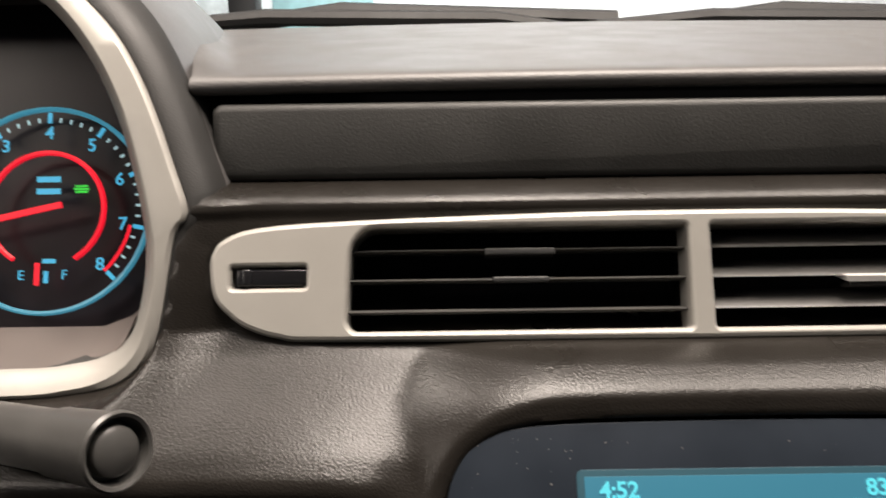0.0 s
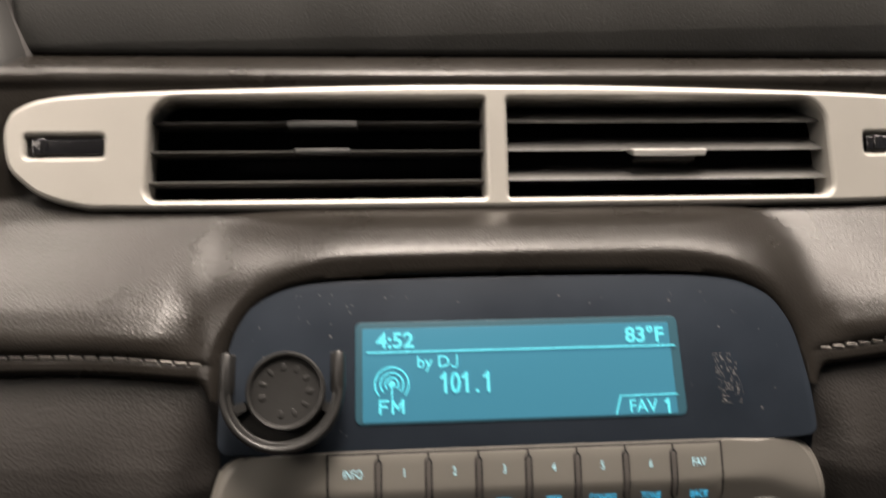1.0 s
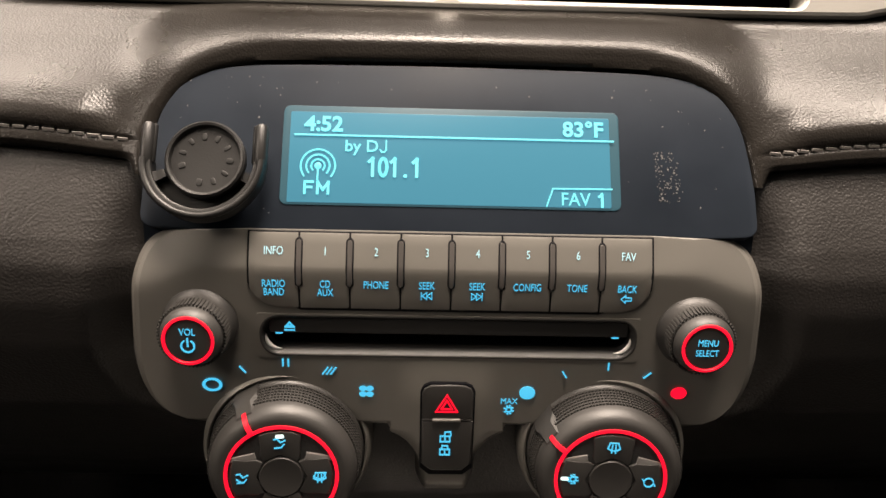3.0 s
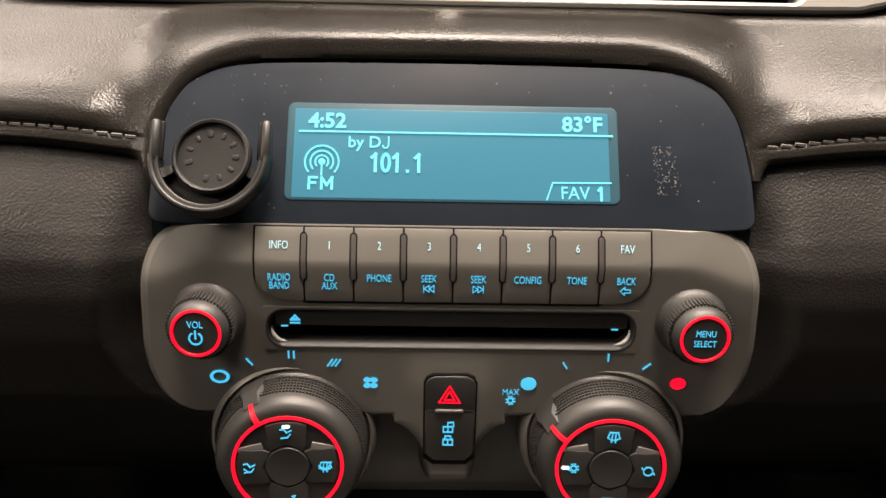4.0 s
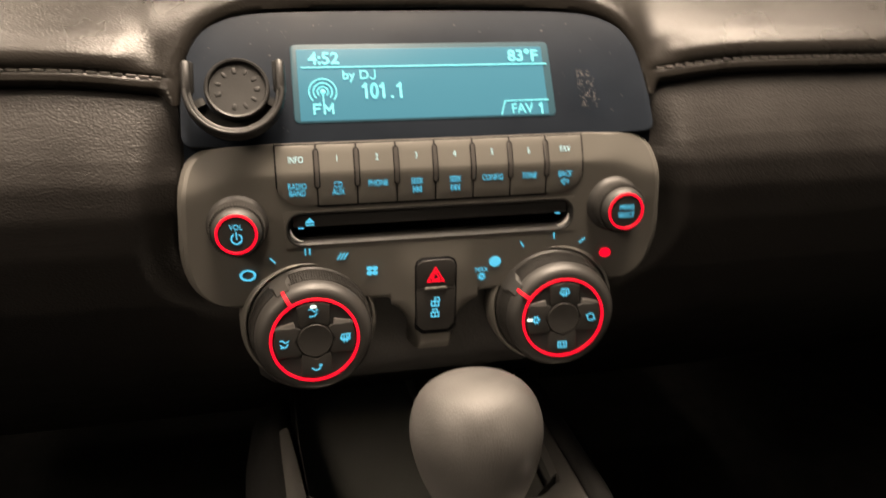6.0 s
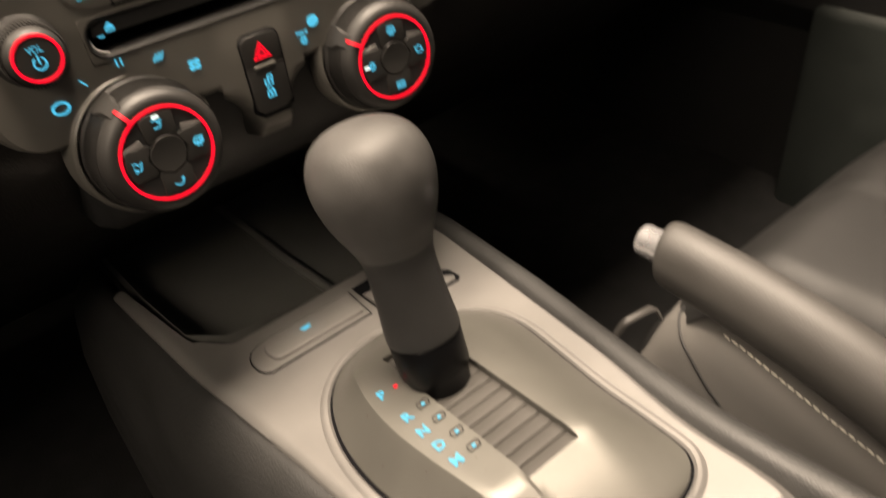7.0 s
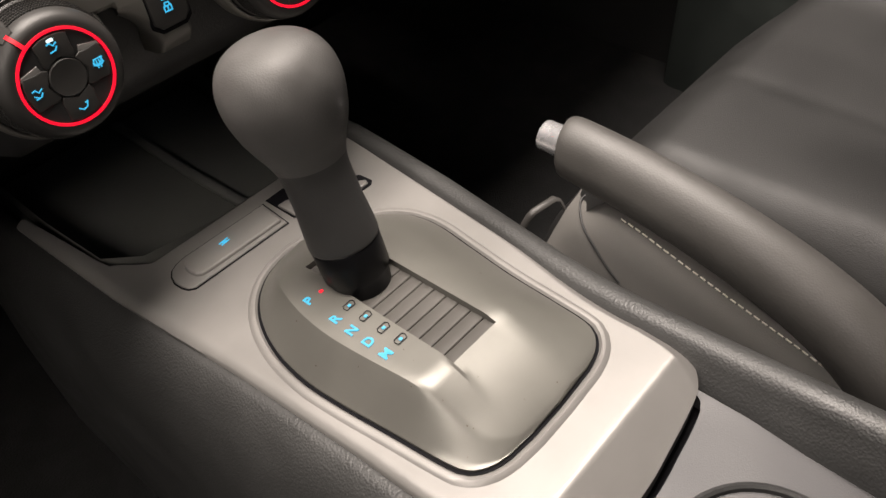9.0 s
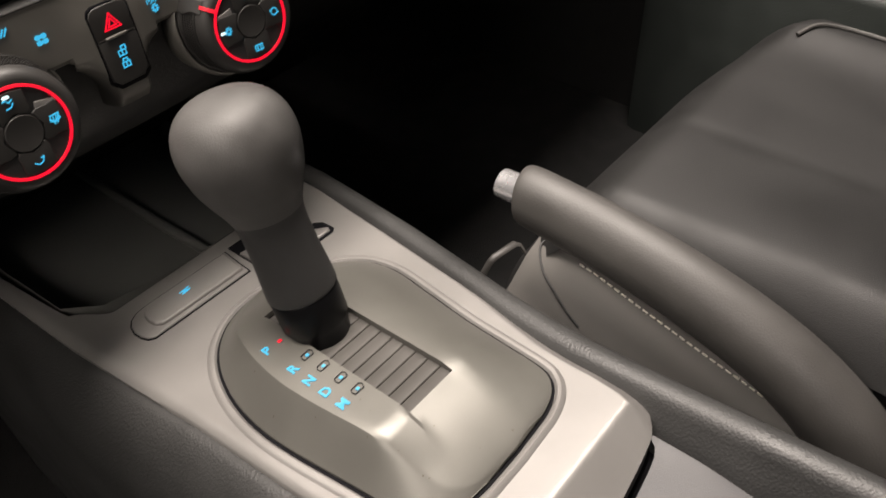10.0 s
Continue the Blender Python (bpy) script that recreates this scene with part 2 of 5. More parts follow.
def words(text, size, m, mat, parent, name="lettering", squeeze=1.0, thick=0.0002, bold=0.0):
    """Raised lettering in the built-in font, centred on m."""
    c = bpy.data.curves.new(name, "FONT")
    c.body, c.size, c.align_x, c.align_y, c.extrude, c.offset = text, size * 400, "CENTER", "CENTER", thick * 400, bold * 400
    c.resolution_u = 3
    tmp = new(name, c)
    me = bpy.data.meshes.new_from_object(tmp.evaluated_get(bpy.context.evaluated_depsgraph_get()))
    bpy.data.objects.remove(tmp)
    me.transform(m @ Matrix.Diagonal((squeeze / 400, 1 / 400, 1 / 400, 1)))
    me.materials.clear()
    me.materials.append(mat)
    ob = new(name, me)
    ob.parent = parent
    return ob


def strokes(lines, width, m, mat, parent, name="symbol", thick=0.0003):
    """Flat raised bars along polylines in the plane of m, as one symbol."""
    bm = bmesh.new()
    for line in lines:
        for (ax, ay), (bx, by) in zip(line, line[1:]):
            a, b = Vector((ax, ay)), Vector((bx, by))
            d = (b - a).normalized() * width * 0.5
            n = Vector((-d.y, d.x))
            q = [a - d + n, a - d - n, b + d - n, b + d + n]
            lo = [bm.verts.new(m @ Vector((p.x, p.y, 0))) for p in q]
            hi = [bm.verts.new(m @ Vector((p.x, p.y, thick))) for p in q]
            bm.faces.new(hi)
            ring_faces(bm, lo, hi)
    return part(name, bm, mat, parent)


def digits(text, height, pitch, m, mat, parent, width=0.0009):
    """Figures 0 and 1 and the point, as the display draws them."""
    h, w, x = height / 2, pitch * 0.34, -pitch * (len(text) - 1) / 2
    lines = []
    for ch in text:
        if ch == "1":
            lines.append([(x - w * 0.8, h * 0.62), (x + w * 0.15, h), (x + w * 0.15, -h)])
        elif ch == "0":
            lines.append([(x + w * math.cos(a), h * math.sin(a)) for a in np.linspace(0, 2 * math.pi, 17)])
        else:
            lines.append([(x, -h), (x + 0.0001, -h)])
        x += pitch
    return strokes(lines, width, m, mat, parent, "lettering")


def arc(cx, cy, r, a0, a1, n=14):
    return [(cx + r * math.cos(radians(a0 + (a1 - a0) * i / n)), cy + r * math.sin(radians(a0 + (a1 - a0) * i / n))) for i in range(n + 1)]


# ---- the shapes of the dash: distance ahead (y) at a height z ----
def fascia_y(z):
    return 0.2414 + 0.662 * (z - 0.54)


def lower_y(z):
    return 0.2135 + 0.04 * (z - 0.475)


def vent_y(z):
    return 0.297 + 0.42 * (z - 0.583)


def on(yfn, slope, x, z, off=0.0):
    """A frame on a leaning face: X right, Y up along it, Z out of it."""
    a = math.atan(slope)
    u, n = Vector((0, math.sin(a), math.cos(a))), Vector((0, -math.cos(a), math.sin(a)))
    p = Vector((x, yfn(z), z)) + n * off
    return Matrix(((1, 0, 0, p.x), (0, u.y, n.y, p.y), (0, u.z, n.z, p.z), (0, 0, 0, 1)))


def fas(x, z, off=0.0):
    return on(fascia_y, 0.662, x, z, off)


def low(x, z, off=0.0):
    return on(lower_y, 0.04, x, z, off)


def ven(x, z, off=0.0):
    return on(vent_y, 0.42, x, z, off)


def facing(p, n, up=(0, 0, 1)):
    """A frame at p whose Z looks along n."""
    n = Vector(n).normalized()
    x = Vector(up).cross(n).normalized()
    y = n.cross(x)
    return Matrix(((x.x, y.x, n.x, p[0]), (x.y, y.y, n.y, p[1]), (x.z, y.z, n.z, p[2]), (0, 0, 0, 1)))


def mirrored(half):
    """A closed outline, counter-clockwise, from its right half listed from the top down."""
    right = list(half)
    left = [(-x, z) for x, z in right if x > 0]
    return left + right[::-1]


RADIO = mirrored([(0.0, 0.5628), (0.060, 0.5624), (0.0815, 0.5612), (0.0915, 0.5592), (0.0995, 0.5555), (0.1048, 0.5500), (0.1085, 0.5423), (0.1112, 0.5270), (0.1118, 0.5150), (0.1120, 0.5055),
                  (0.1128, 0.495), (0.1152, 0.478), (0.1170, 0.461), (0.1148, 0.4475), (0.1070, 0.4375), (0.095, 0.433), (0.05, 0.429), (0.0, 0.428)])
RADIO = smooth_outline(RADIO, 4)
VENTS = mirrored([(0.0, 0.6292), (0.057, 0.6288), (0.1455, 0.6266), (0.186, 0.6242), (0.2, 0.620), (0.2045, 0.6155), (0.206, 0.609), (0.204, 0.597), (0.1975, 0.590), (0.1897, 0.585), (0.1756, 0.581), (0.152, 0.5797), (0.0, 0.579)])
CLUSTER_R = [(-0.30, 0.737), (-0.277, 0.733), (-0.261, 0.719), (-0.248, 0.705), (-0.2385, 0.69), (-0.230, 0.672), (-0.222, 0.651), (-0.2155, 0.632), (-0.2205, 0.624), (-0.2235, 0.605), (-0.226, 0.588), (-0.2305, 0.575), (-0.2415, 0.5655), (-0.262, 0.5615), (-0.30, 0.560)]
CLUSTER_IN_R = [(-0.30, 0.728), (-0.284, 0.7245), (-0.2705, 0.7135), (-0.2585, 0.6985), (-0.2500, 0.684), (-0.2425, 0.667), (-0.2365, 0.648), (-0.2325, 0.632), (-0.2305, 0.620), (-0.2305, 0.605), (-0.2330, 0.590), (-0.2375, 0.579), (-0.2475, 0.5712), (-0.2645, 0.5672), (-0.30, 0.5655)]
CLUSTER = smooth_outline(CLUSTER_R[::-1] + [(-0.77 - x, z) for x, z in CLUSTER_R], 3)
CLUSTER_IN = smooth_outline(CLUSTER_IN_R[::-1] + [(-0.77 - x, z) for x, z in CLUSTER_IN_R], 3)

# ---- the car body around ----
def box(x0, x1, y0, y1, z0, z1, bev=0.004):
    m = Matrix.Translation(((x0 + x1) / 2, (y0 + y1) / 2, z0))
    return slab(rrect(x1 - x0, y1 - y0, min(bev * 2, (x1 - x0) / 3, (y1 - y0) / 3), 2), z1 - z0, bev, m)


def structure(name, bm, mat, label, category):
    return tagged(part(name, bm, mat), label, category, "", "structure")


structure("floor", box(-0.76, 0.76, -1.6, 0.95, -0.04, 0.0), CARPET, "black carpeted car floor under the seats", "floor")
# Unseen roof; its front edge is set to shade the rear of the console.
structure("ceiling", box(-0.66, 0.66, -1.5, -0.015, 1.14, 1.18), ROOFM, "grey cloth headliner, unseen, set to shade the rear console", "ceiling")
# Unseen wall, added to close the cabin's rear to outside light.
structure("wall_rear", box(-0.76, 0.76, -1.64, -1.6, -0.04, 1.18), BLACK, "unseen black wall closing off the rear of the cabin", "wall")
structure("wall_front", box(-0.76, 0.76, 0.93, 0.97, -0.04, 0.62), CARPET, "black carpeted firewall ahead of the footwell", "wall")


def door(name, s):
    """A door panel with its sill and armrest."""
    rings = []
    for y in (-1.6, -0.8, 0.0, 0.45, 0.93):
        prof = [(0.80, 0.0), (0.70, 0.0), (0.70, 0.20), (0.665, 0.24), (0.66, 0.33), (0.70, 0.37), (0.705, 0.56), (0.72, 0.62), (0.75, 0.63), (0.80, 0.63)]
        rings.append([(s * x, y, z) for x, z in prof])
    return structure(name, loft(rings), BLACK, "black moulded door panel with an armrest ledge", "door")


door("door_left", -1)
door("door_right", 1)
for s in (-1, 1):
    structure("door_pocket", box(min(s * 0.655, s * 0.70), max(s * 0.655, s * 0.70), -0.90, 0.277, 0.0, 0.25, 0.012), DOOR, "grey-green moulded pocket along the foot of the door", "door pocket")
    structure("pillar", tube([(s * 0.70, 0.86, 0.66), (s * 0.68, 0.40, 0.93), (s * 0.64, -0.10, 1.15)], 0.035, 10), BLACK, "dark windscreen pillar between dash and roof", "pillar")
structure("backdrop", box(-6.0, 6.0, 4.2, 4.3, -1.0, 4.0), WALL, "white workshop wall beyond the windscreen", "wall")
structure("ground", box(-6.0, 6.0, -4.0, 4.2, -0.36, -0.30), CONCRETE, "grey concrete workshop floor around the car", "floor")
structure("bonnet", grid(np.linspace(-0.75, 0.75, 13), np.linspace(0.98, 2.0, 9), lambda x, y: (x, y, 0.60 - 0.06 * (y - 0.98) - 0.05 * x * x)), GLOSS, "dark glossy bonnet beyond the windscreen", "bonnet")

# ---- dashboard ----
dash = thing("dashboard", "black stitched leather dashboard with a vinyl top", "dashboard")

UP_Z = [0.5300, 0.5305, 0.5315, 0.5330, 0.5345, 0.5365, 0.539, 0.5405, 0.542, 0.5445, 0.548, 0.554, 0.561, 0.569, 0.577, 0.585, 0.60, 0.615, 0.628, 0.6315, 0.634, 0.6365, 0.6385, 0.640, 0.6405]
UP_Y = [0.262, 0.250, 0.2450, 0.2412, 0.2392, 0.2386, 0.2398, 0.2416, 0.2406, 0.2408, 0.2425, 0.2505, 0.2625, 0.2770, 0.2905, 0.3000, 0.3055, 0.3115, 0.3175, 0.3175, 0.3185, 0.322, 0.328, 0.336, 0.348]


def sag(x):
    """The seam dips towards the stereo on both sides."""
    return -0.0052 * np.exp(-((np.abs(x) - 0.108) / 0.036) ** 2)


def skin(xs, zs, prof_z, prof_y, extra):
    X, Z = np.meshgrid(np.array(xs), np.array(zs), indexing="ij")
    Y = np.interp(Z, prof_z, prof_y) + 0 * X
    Y = extra(X, Z, Y)
    Z = Z + sag(X) * sstep(0.575, 0.545, Z) * sstep(0.48, 0.515, Z)
    bm = bmesh.new()
    v = [[bm.verts.new((X[i, j], Y[i, j], Z[i, j])) for j in range(len(zs))] for i in range(len(xs))]
    for i in range(len(xs) - 1):
        for j in range(len(zs) - 1):
            bm.faces.new((v[i][j], v[i + 1][j], v[i + 1][j + 1], v[i][j + 1]))
    return bm


def upper_shape(X, Z, Y):
    sd = sdist(RADIO, X, Z)
    ridge = 0.0082 - 0.0024 * sstep(0.065, 0.10, np.abs(X))
    lip = fascia_y(Z) - 0.0032 + 0.28 * np.clip(ridge - sd, 0, 0.0100) + 0.45 * np.clip(sd - ridge - 0.0005, 0, 1) + 0.0035 * (1 - np.clip(sd / 0.0022, 0, 1)) ** 2
    w = sstep(0.0, 0.024, sd - ridge) * sstep(0.535, 0.55, Z) + (1 - sstep(0.535, 0.55, Z)) * sstep(0.003, 0.012, sd)
    Y = lip * (1 - w) + Y * w
    Y = Y + 0.03 * sstep(-0.0002, -0.004, sd)
    sv = sdist(VENTS, X, Z)
    Y = Y + 0.09 * sstep(0.0, -0.006, sv)
    sc = sdist(CLUSTER, X, Z)
    Y = Y + 0.15 * sstep(0.001, -0.006, sc) - 0.004 * sstep(0.03, 0.004, sc) * sstep(0.55, 0.575, Z)
    edge = np.clip(np.abs(X) - 0.25, 0, 1)
    return Y + 0.10 * edge * edge


def lower_shape(X, Z, Y):
    sd = sdist(RADIO, X, Z)
    Y = Y + 0.010 * sstep(0.020, 0.001, sd) * sstep(0.530, 0.50, Z) + 0.03 * sstep(0.0015, -0.004, sd)
    edge = np.clip(np.abs(X) - 0.25, 0, 1)
    return Y + 0.10 * edge * edge


XS = sorted(set(np.round(np.concatenate([np.linspace(-0.74, -0.32, 22), np.linspace(-0.32, 0.24, 282), np.linspace(0.24, 0.74, 26)]), 5)))
up = part("upper_pad", skin(XS, np.round(np.concatenate([np.linspace(0.5300, 0.5435, 24), np.linspace(0.5442, 0.626, 55), np.linspace(0.6268, 0.6405, 16)]), 5), UP_Z, UP_Y, upper_shape), LEATHER, dash, "black leather pad wrapped over the stereo brow", 60)
LO_Z = [0.18, 0.25, 0.32, 0.38, 0.43, 0.46, 0.48, 0.495, 0.505, 0.5125, 0.5185, 0.5235, 0.5275, 0.5300, 0.5325, 0.5340, 0.535]
LO_Y = [0.50, 0.42, 0.335, 0.268, 0.230, 0.2190, 0.2170, 0.2190, 0.2235, 0.2280, 0.2320, 0.2355, 0.2383, 0.2400, 0.2425, 0.2470, 0.258]
part("lower_panel", skin(XS, np.round(np.concatenate([np.linspace(0.18, 0.42, 20), np.linspace(0.425, 0.50, 26), np.linspace(0.502, 0.535, 26)]), 5), LO_Z, LO_Y, lower_shape), LEATHER_LOW, dash, "black grained vinyl lower dash panel", 60)


def seam(x0, x1, z, y, mat, name):
    """A row of stitches along the edge of a pad."""
    bm = bmesh.new()
    n = int(abs(x1 - x0) / 0.0052)
    for i in range(n):
        x = x0 + (x1 - x0) * (i + 0.5) / n
        e = max(abs(x) - 0.25, 0) ** 2 * 0.1
        zz = z + float(sag(x))
        m = Matrix.Translation((x, y + e, zz)) @ Matrix.Rotation(radians(4), 4, "Y")
        bmesh.ops.create_cube(bm, size=1, matrix=m @ Matrix.Diagonal((0.0040, 0.0010, 0.0010, 1)))
    return part(name, bm, mat, dash, "stitched seam")


seam(-0.62, -0.118, 0.5405, 0.2409, THREAD_DARK, "seam")
seam(0.118, 0.62, 0.5405, 0.2409, THREAD_DARK, "seam")
# recessed trim band above the vents
part("trim_band", slab(rrect(0.92, 0.0345, 0.005, 4), 0.010, 0.0036, Matrix.Translation((0.249, 0.3505, 0.6565)) @ Matrix(((1, 0, 0, 0), (0, 0.1, -0.995, 0), (0, 0.995, 0.1, 0), (0, 0, 0, 1)))), PAD, dash, "dark grey vinyl trim band")
# Black block behind the band, coloured for the shade of the slot above it.
part("trim_recess_shade", box(-0.2165, 0.74, 0.356, 0.40, 0.634, 0.6815), VOID, dash)
TOP = [(0.362, 0.6790), (0.3500, 0.6792), (0.3462, 0.6800), (0.3444, 0.6822), (0.3446, 0.6848), (0.3465, 0.6868), (0.3505, 0.6882), (0.36, 0.6896), (0.40, 0.6945), (0.50, 0.7060), (0.60, 0.7165), (0.68, 0.7240), (0.72, 0.7265), (0.73, 0.70)]


def top_pad_point(u, y, z):
    """The pad runs under the binnacle hood, which narrows to the front; its end sweeps up to meet it."""
    left = -0.2205 - 0.26 * max(y - 0.352, 0)
    x = left + u * (0.74 - left)
    rise = 0.009 * float(sstep(0.020, 0.0, x - left) * sstep(0.347, 0.375, y) * sstep(0.70, 0.50, y))
    return (x, y + 0.10 * max(abs(x) - 0.3, 0) ** 2, z - 0.03 * x * x + rise)


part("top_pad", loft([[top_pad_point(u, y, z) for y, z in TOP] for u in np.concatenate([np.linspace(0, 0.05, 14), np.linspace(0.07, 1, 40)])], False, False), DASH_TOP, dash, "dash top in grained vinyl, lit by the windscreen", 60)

# Unseen pad behind the binnacle, added to stop light leaking onto the footwell floor.
part("far_light_block", loft([[(x, y + 0.10 * max(abs(x) - 0.3, 0) ** 2, z - 0.03 * x * x - 0.004) for y, z in ((0.59, 0.700), (0.60, 0.7125), (0.66, 0.7190), (0.72, 0.7245), (0.735, 0.70))] for x in np.linspace(-0.74, -0.222, 20)], False, False), DASH_TOP, dash, "unseen dash top that keeps light off the footwell", 60)

# ---- instrument cluster ----
cluster = thing("instrument_cluster", "backlit rev counter in a silver-rimmed binnacle", "gauge cluster")
CL = lambda z: 0.31 + 0.36 * (z - 0.63)


def at_cluster(pts, back=0.0):
    return [(x, CL(z) + back, z) for x, z in pts]


CL_MID = inset(CLUSTER, 0.0015)
part("bezel", loft([at_cluster(CLUSTER, 0.012), at_cluster(CLUSTER, 0.002), at_cluster(CL_MID, 0.0), at_cluster(inset(CLUSTER_IN, -0.0028), -0.001), at_cluster(inset(CLUSTER_IN, -0.0012), 0.0), at_cluster(inset(CLUSTER_IN, 0.0032), 0.0055), at_cluster(inset(CLUSTER_IN, 0.0040), 0.0085)], False), SILVER, cluster, "silver painted bezel")
part("shroud", loft([at_cluster(inset(CLUSTER_IN, 0.0036), 0.0070), at_cluster(inset(CLUSTER_IN, 0.007), 0.042)], False), PAD, cluster)
BACK = [(x, CL(z) + 0.043, z) for x, z in inset(CLUSTER_IN, 0.006)]
bmb = bmesh.new()
bmb.faces.new([bmb.verts.new(p) for p in BACK])
part("dial_plate", bmb, PLUM, cluster)
part("hood", loft([[(x, CL(z) + 0.003, z) for x, z in inset(CLUSTER, -0.0005)], [(x, CL(z) + 0.004, z + 0.001) for x, z in inset(CLUSTER, -0.004)], [(x, CL(z) + 0.010, z) for x, z in inset(CLUSTER, -0.0100)], [(x, CL(z) + 0.020, z) for x, z in inset(CLUSTER, -0.0128)]], False), RIM, cluster, "leather binnacle rim", 70)


def hood_back(out, y, rise, limit):
    """A ring of the binnacle's back, swept out towards the dash top above the trim band alone."""
    return [(x + (out - 0.0128) * float(sstep(0.655, 0.690, z)) * (1 if x > -0.385 else -1), CL(z) + y, z + rise) for x, z in inset(CLUSTER, -0.0128 - min(limit, out - 0.0128) * 0.15)]


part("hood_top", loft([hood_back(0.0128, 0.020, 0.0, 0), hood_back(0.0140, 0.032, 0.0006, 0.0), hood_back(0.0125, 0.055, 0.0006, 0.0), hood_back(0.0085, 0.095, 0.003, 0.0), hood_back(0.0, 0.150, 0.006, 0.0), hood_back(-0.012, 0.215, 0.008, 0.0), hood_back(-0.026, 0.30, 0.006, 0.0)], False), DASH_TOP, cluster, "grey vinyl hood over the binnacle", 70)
# The beige of this floor carries the reflection low in the lens.
part("floor_shelf", loft([[(x, CL(z) + b, z) for x, z in ((-0.50, 0.5690 + k), (-0.262, 0.5690 + k), (-0.2490, 0.5735 + k), (-0.2420, 0.5800 + k), (-0.2375, 0.5900))] for b, k in ((0.007, 0.0), (0.034, 0.009))], False, False), SHELF, cluster, "pale binnacle floor, coloured for the lens reflection", 60)
GC = Vector((-0.290, 0.3435, 0.628))
GM = facing(GC, (0, -0.94, 0.34))
part("dial_ring", lathe([(0.0462, 0.0), (0.0462, 0.0016), (0.0474, 0.002), (0.0482, 0.0016), (0.0482, 0.0)], GM, 64, False), material("blue_halo", (0.02, 0.1, 0.14), 0.4, glow=(0.05, 0.30, 0.44), power=0.8), cluster, "blue lit ring")
part("inner_ring", tube([GM @ Vector((x, y, 0.0012)) for x, y in arc(0, 0, 0.0265, -58, 238, 60)], 0.0012, 8), RED, cluster, "red lit inner ring")
for i in range(0, 81):
    v = i / 10.0
    if i % 2:
        continue
    a = radians(225 - v * 270 / 8)
    big = i % 10 == 0
    c, s_ = math.cos(a), math.sin(a)
    strokes([[(0.0415 * c, 0.0415 * s_), ((0.0445 if big else 0.0426) * c, (0.0445 if big else 0.0426) * s_)]], 0.0019 if big else 0.0010, GM @ Matrix.Translation((0, 0, 0.0008)), ICON if big else PALE, cluster, "tick")
for k in range(1, 9):
    a = radians(225 - k * 270 / 8)
    words(str(k), 0.0082, GM @ Matrix.Translation((0.0358 * math.cos(a), 0.0358 * math.sin(a), 0.0008)), ICON, cluster, "numeral", bold=0.0001)
strokes([arc(0, 0, 0.0392, -12, -45, 12)], 0.0014, GM @ Matrix.Translation((0, 0, 0.0006)), RED, cluster, "redline")
strokes([[(0.0075, 0.0015), (-0.039, -0.0085)]], 0.0027, GM @ Matrix.Translation((0, 0, 0.004)), RED, cluster, "needle", 0.0012)
for dz in (0.0142, 0.0086):
    strokes([[(-0.0035, dz), (0.0048, dz)]], 0.0026, GM @ Matrix.Translation((0, 0, 0.0008)), ICON, cluster, "unit_mark")
strokes([[(0.0128, 0.0095), (0.0188, 0.0095)], [(0.0135, 0.0082), (0.0182, 0.0082)], [(0.0135, 0.0108), (0.0182, 0.0108)]], 0.0009, GM @ Matrix.Translation((0, 0, 0.0008)), GREEN, cluster, "telltale")
words("E", 0.0062, GM @ Matrix.Translation((-0.0105, -0.0300, 0.0008)), ICON, cluster, "numeral")
words("F", 0.0062, GM @ Matrix.Translation((0.0092, -0.0300, 0.0008)), ICON, cluster, "numeral")
strokes([[(-0.0025, -0.0335), (-0.0025, -0.0255)]], 0.0022, GM @ Matrix.Translation((0, 0, 0.002)), RED, cluster, "fuel_needle")
strokes([[(0.0002, -0.0235), (0.0042, -0.0235)], [(0.001, -0.0325), (0.001, -0.029)]], 0.0020, GM @ Matrix.Translation((0, 0, 0.0008)), ICON, cluster, "fuel_mark")

# ---- wiper stalk ----
stalk = thing("wiper_stalk", "dark plastic stalk with a round end cap beside the steering column", "control stalk")
SM = facing((-0.2135, 0.2205, 0.5725), (0.84, -0.52, 0.16))
part("barrel", lathe([(0.0112, -0.15), (0.0108, -0.034), (0.0118, -0.030), (0.0122, -0.004), (0.0128, -0.001), (0.0130, 0.0008), (0.0122, 0.0018), (0.0110, 0.0012), (0.0104, -0.0012), (0.0098, -0.003)], SM, 40, False), STALK, stalk)
part("end_cap", lathe([(0.0098, -0.004), (0.0086, -0.0035), (0.0080, 0.0002), (0.0068, 0.0012), (0.001, 0.0016)], SM, 36), STALK, stalk)

# ---- air vents ----
vent = thing("air_vent", "wide silver-framed pair of dash air vents with black slats", "air vent")
def opening(x0, x1, z0, z1, radii, lean=0.0):
    """A four-sided opening with a radius for each corner, from the lower right one round; lean slants its outer end."""
    pts = []
    for k, ((x, z), r) in enumerate(zip(((x1, z0), (x1, z1), (x0, z1), (x0, z0)), radii)):
        sx, sz = (-1 if k < 2 else 1), (1 if k in (0, 3) else -1)
        for i in range(7):
            a = radians(-90 + 90 * k + 15 * i)
            q = z + sz * r + r * math.sin(a)
            t = (q - z0) / (z1 - z0)
            pts.append((x + sx * r + r * math.cos(a) + (lean * t if (lean > 0) == (k >= 2) else 0.0), q))
    return pts


HOLES = [opening(-0.1492, -0.0070, 0.5835, 0.6233, (0.0015, 0.0015, 0.0105, 0.0050), 0.0022), opening(0.0026, 0.1476, 0.5835, 0.6233, (0.0050, 0.0105, 0.0015, 0.0015), -0.0022), rrect(0.0312, 0.0083, 0.0012, 2, -0.1811, 0.6046), rrect(0.0312, 0.0083, 0.0012, 2, 0.1785, 0.6046)]


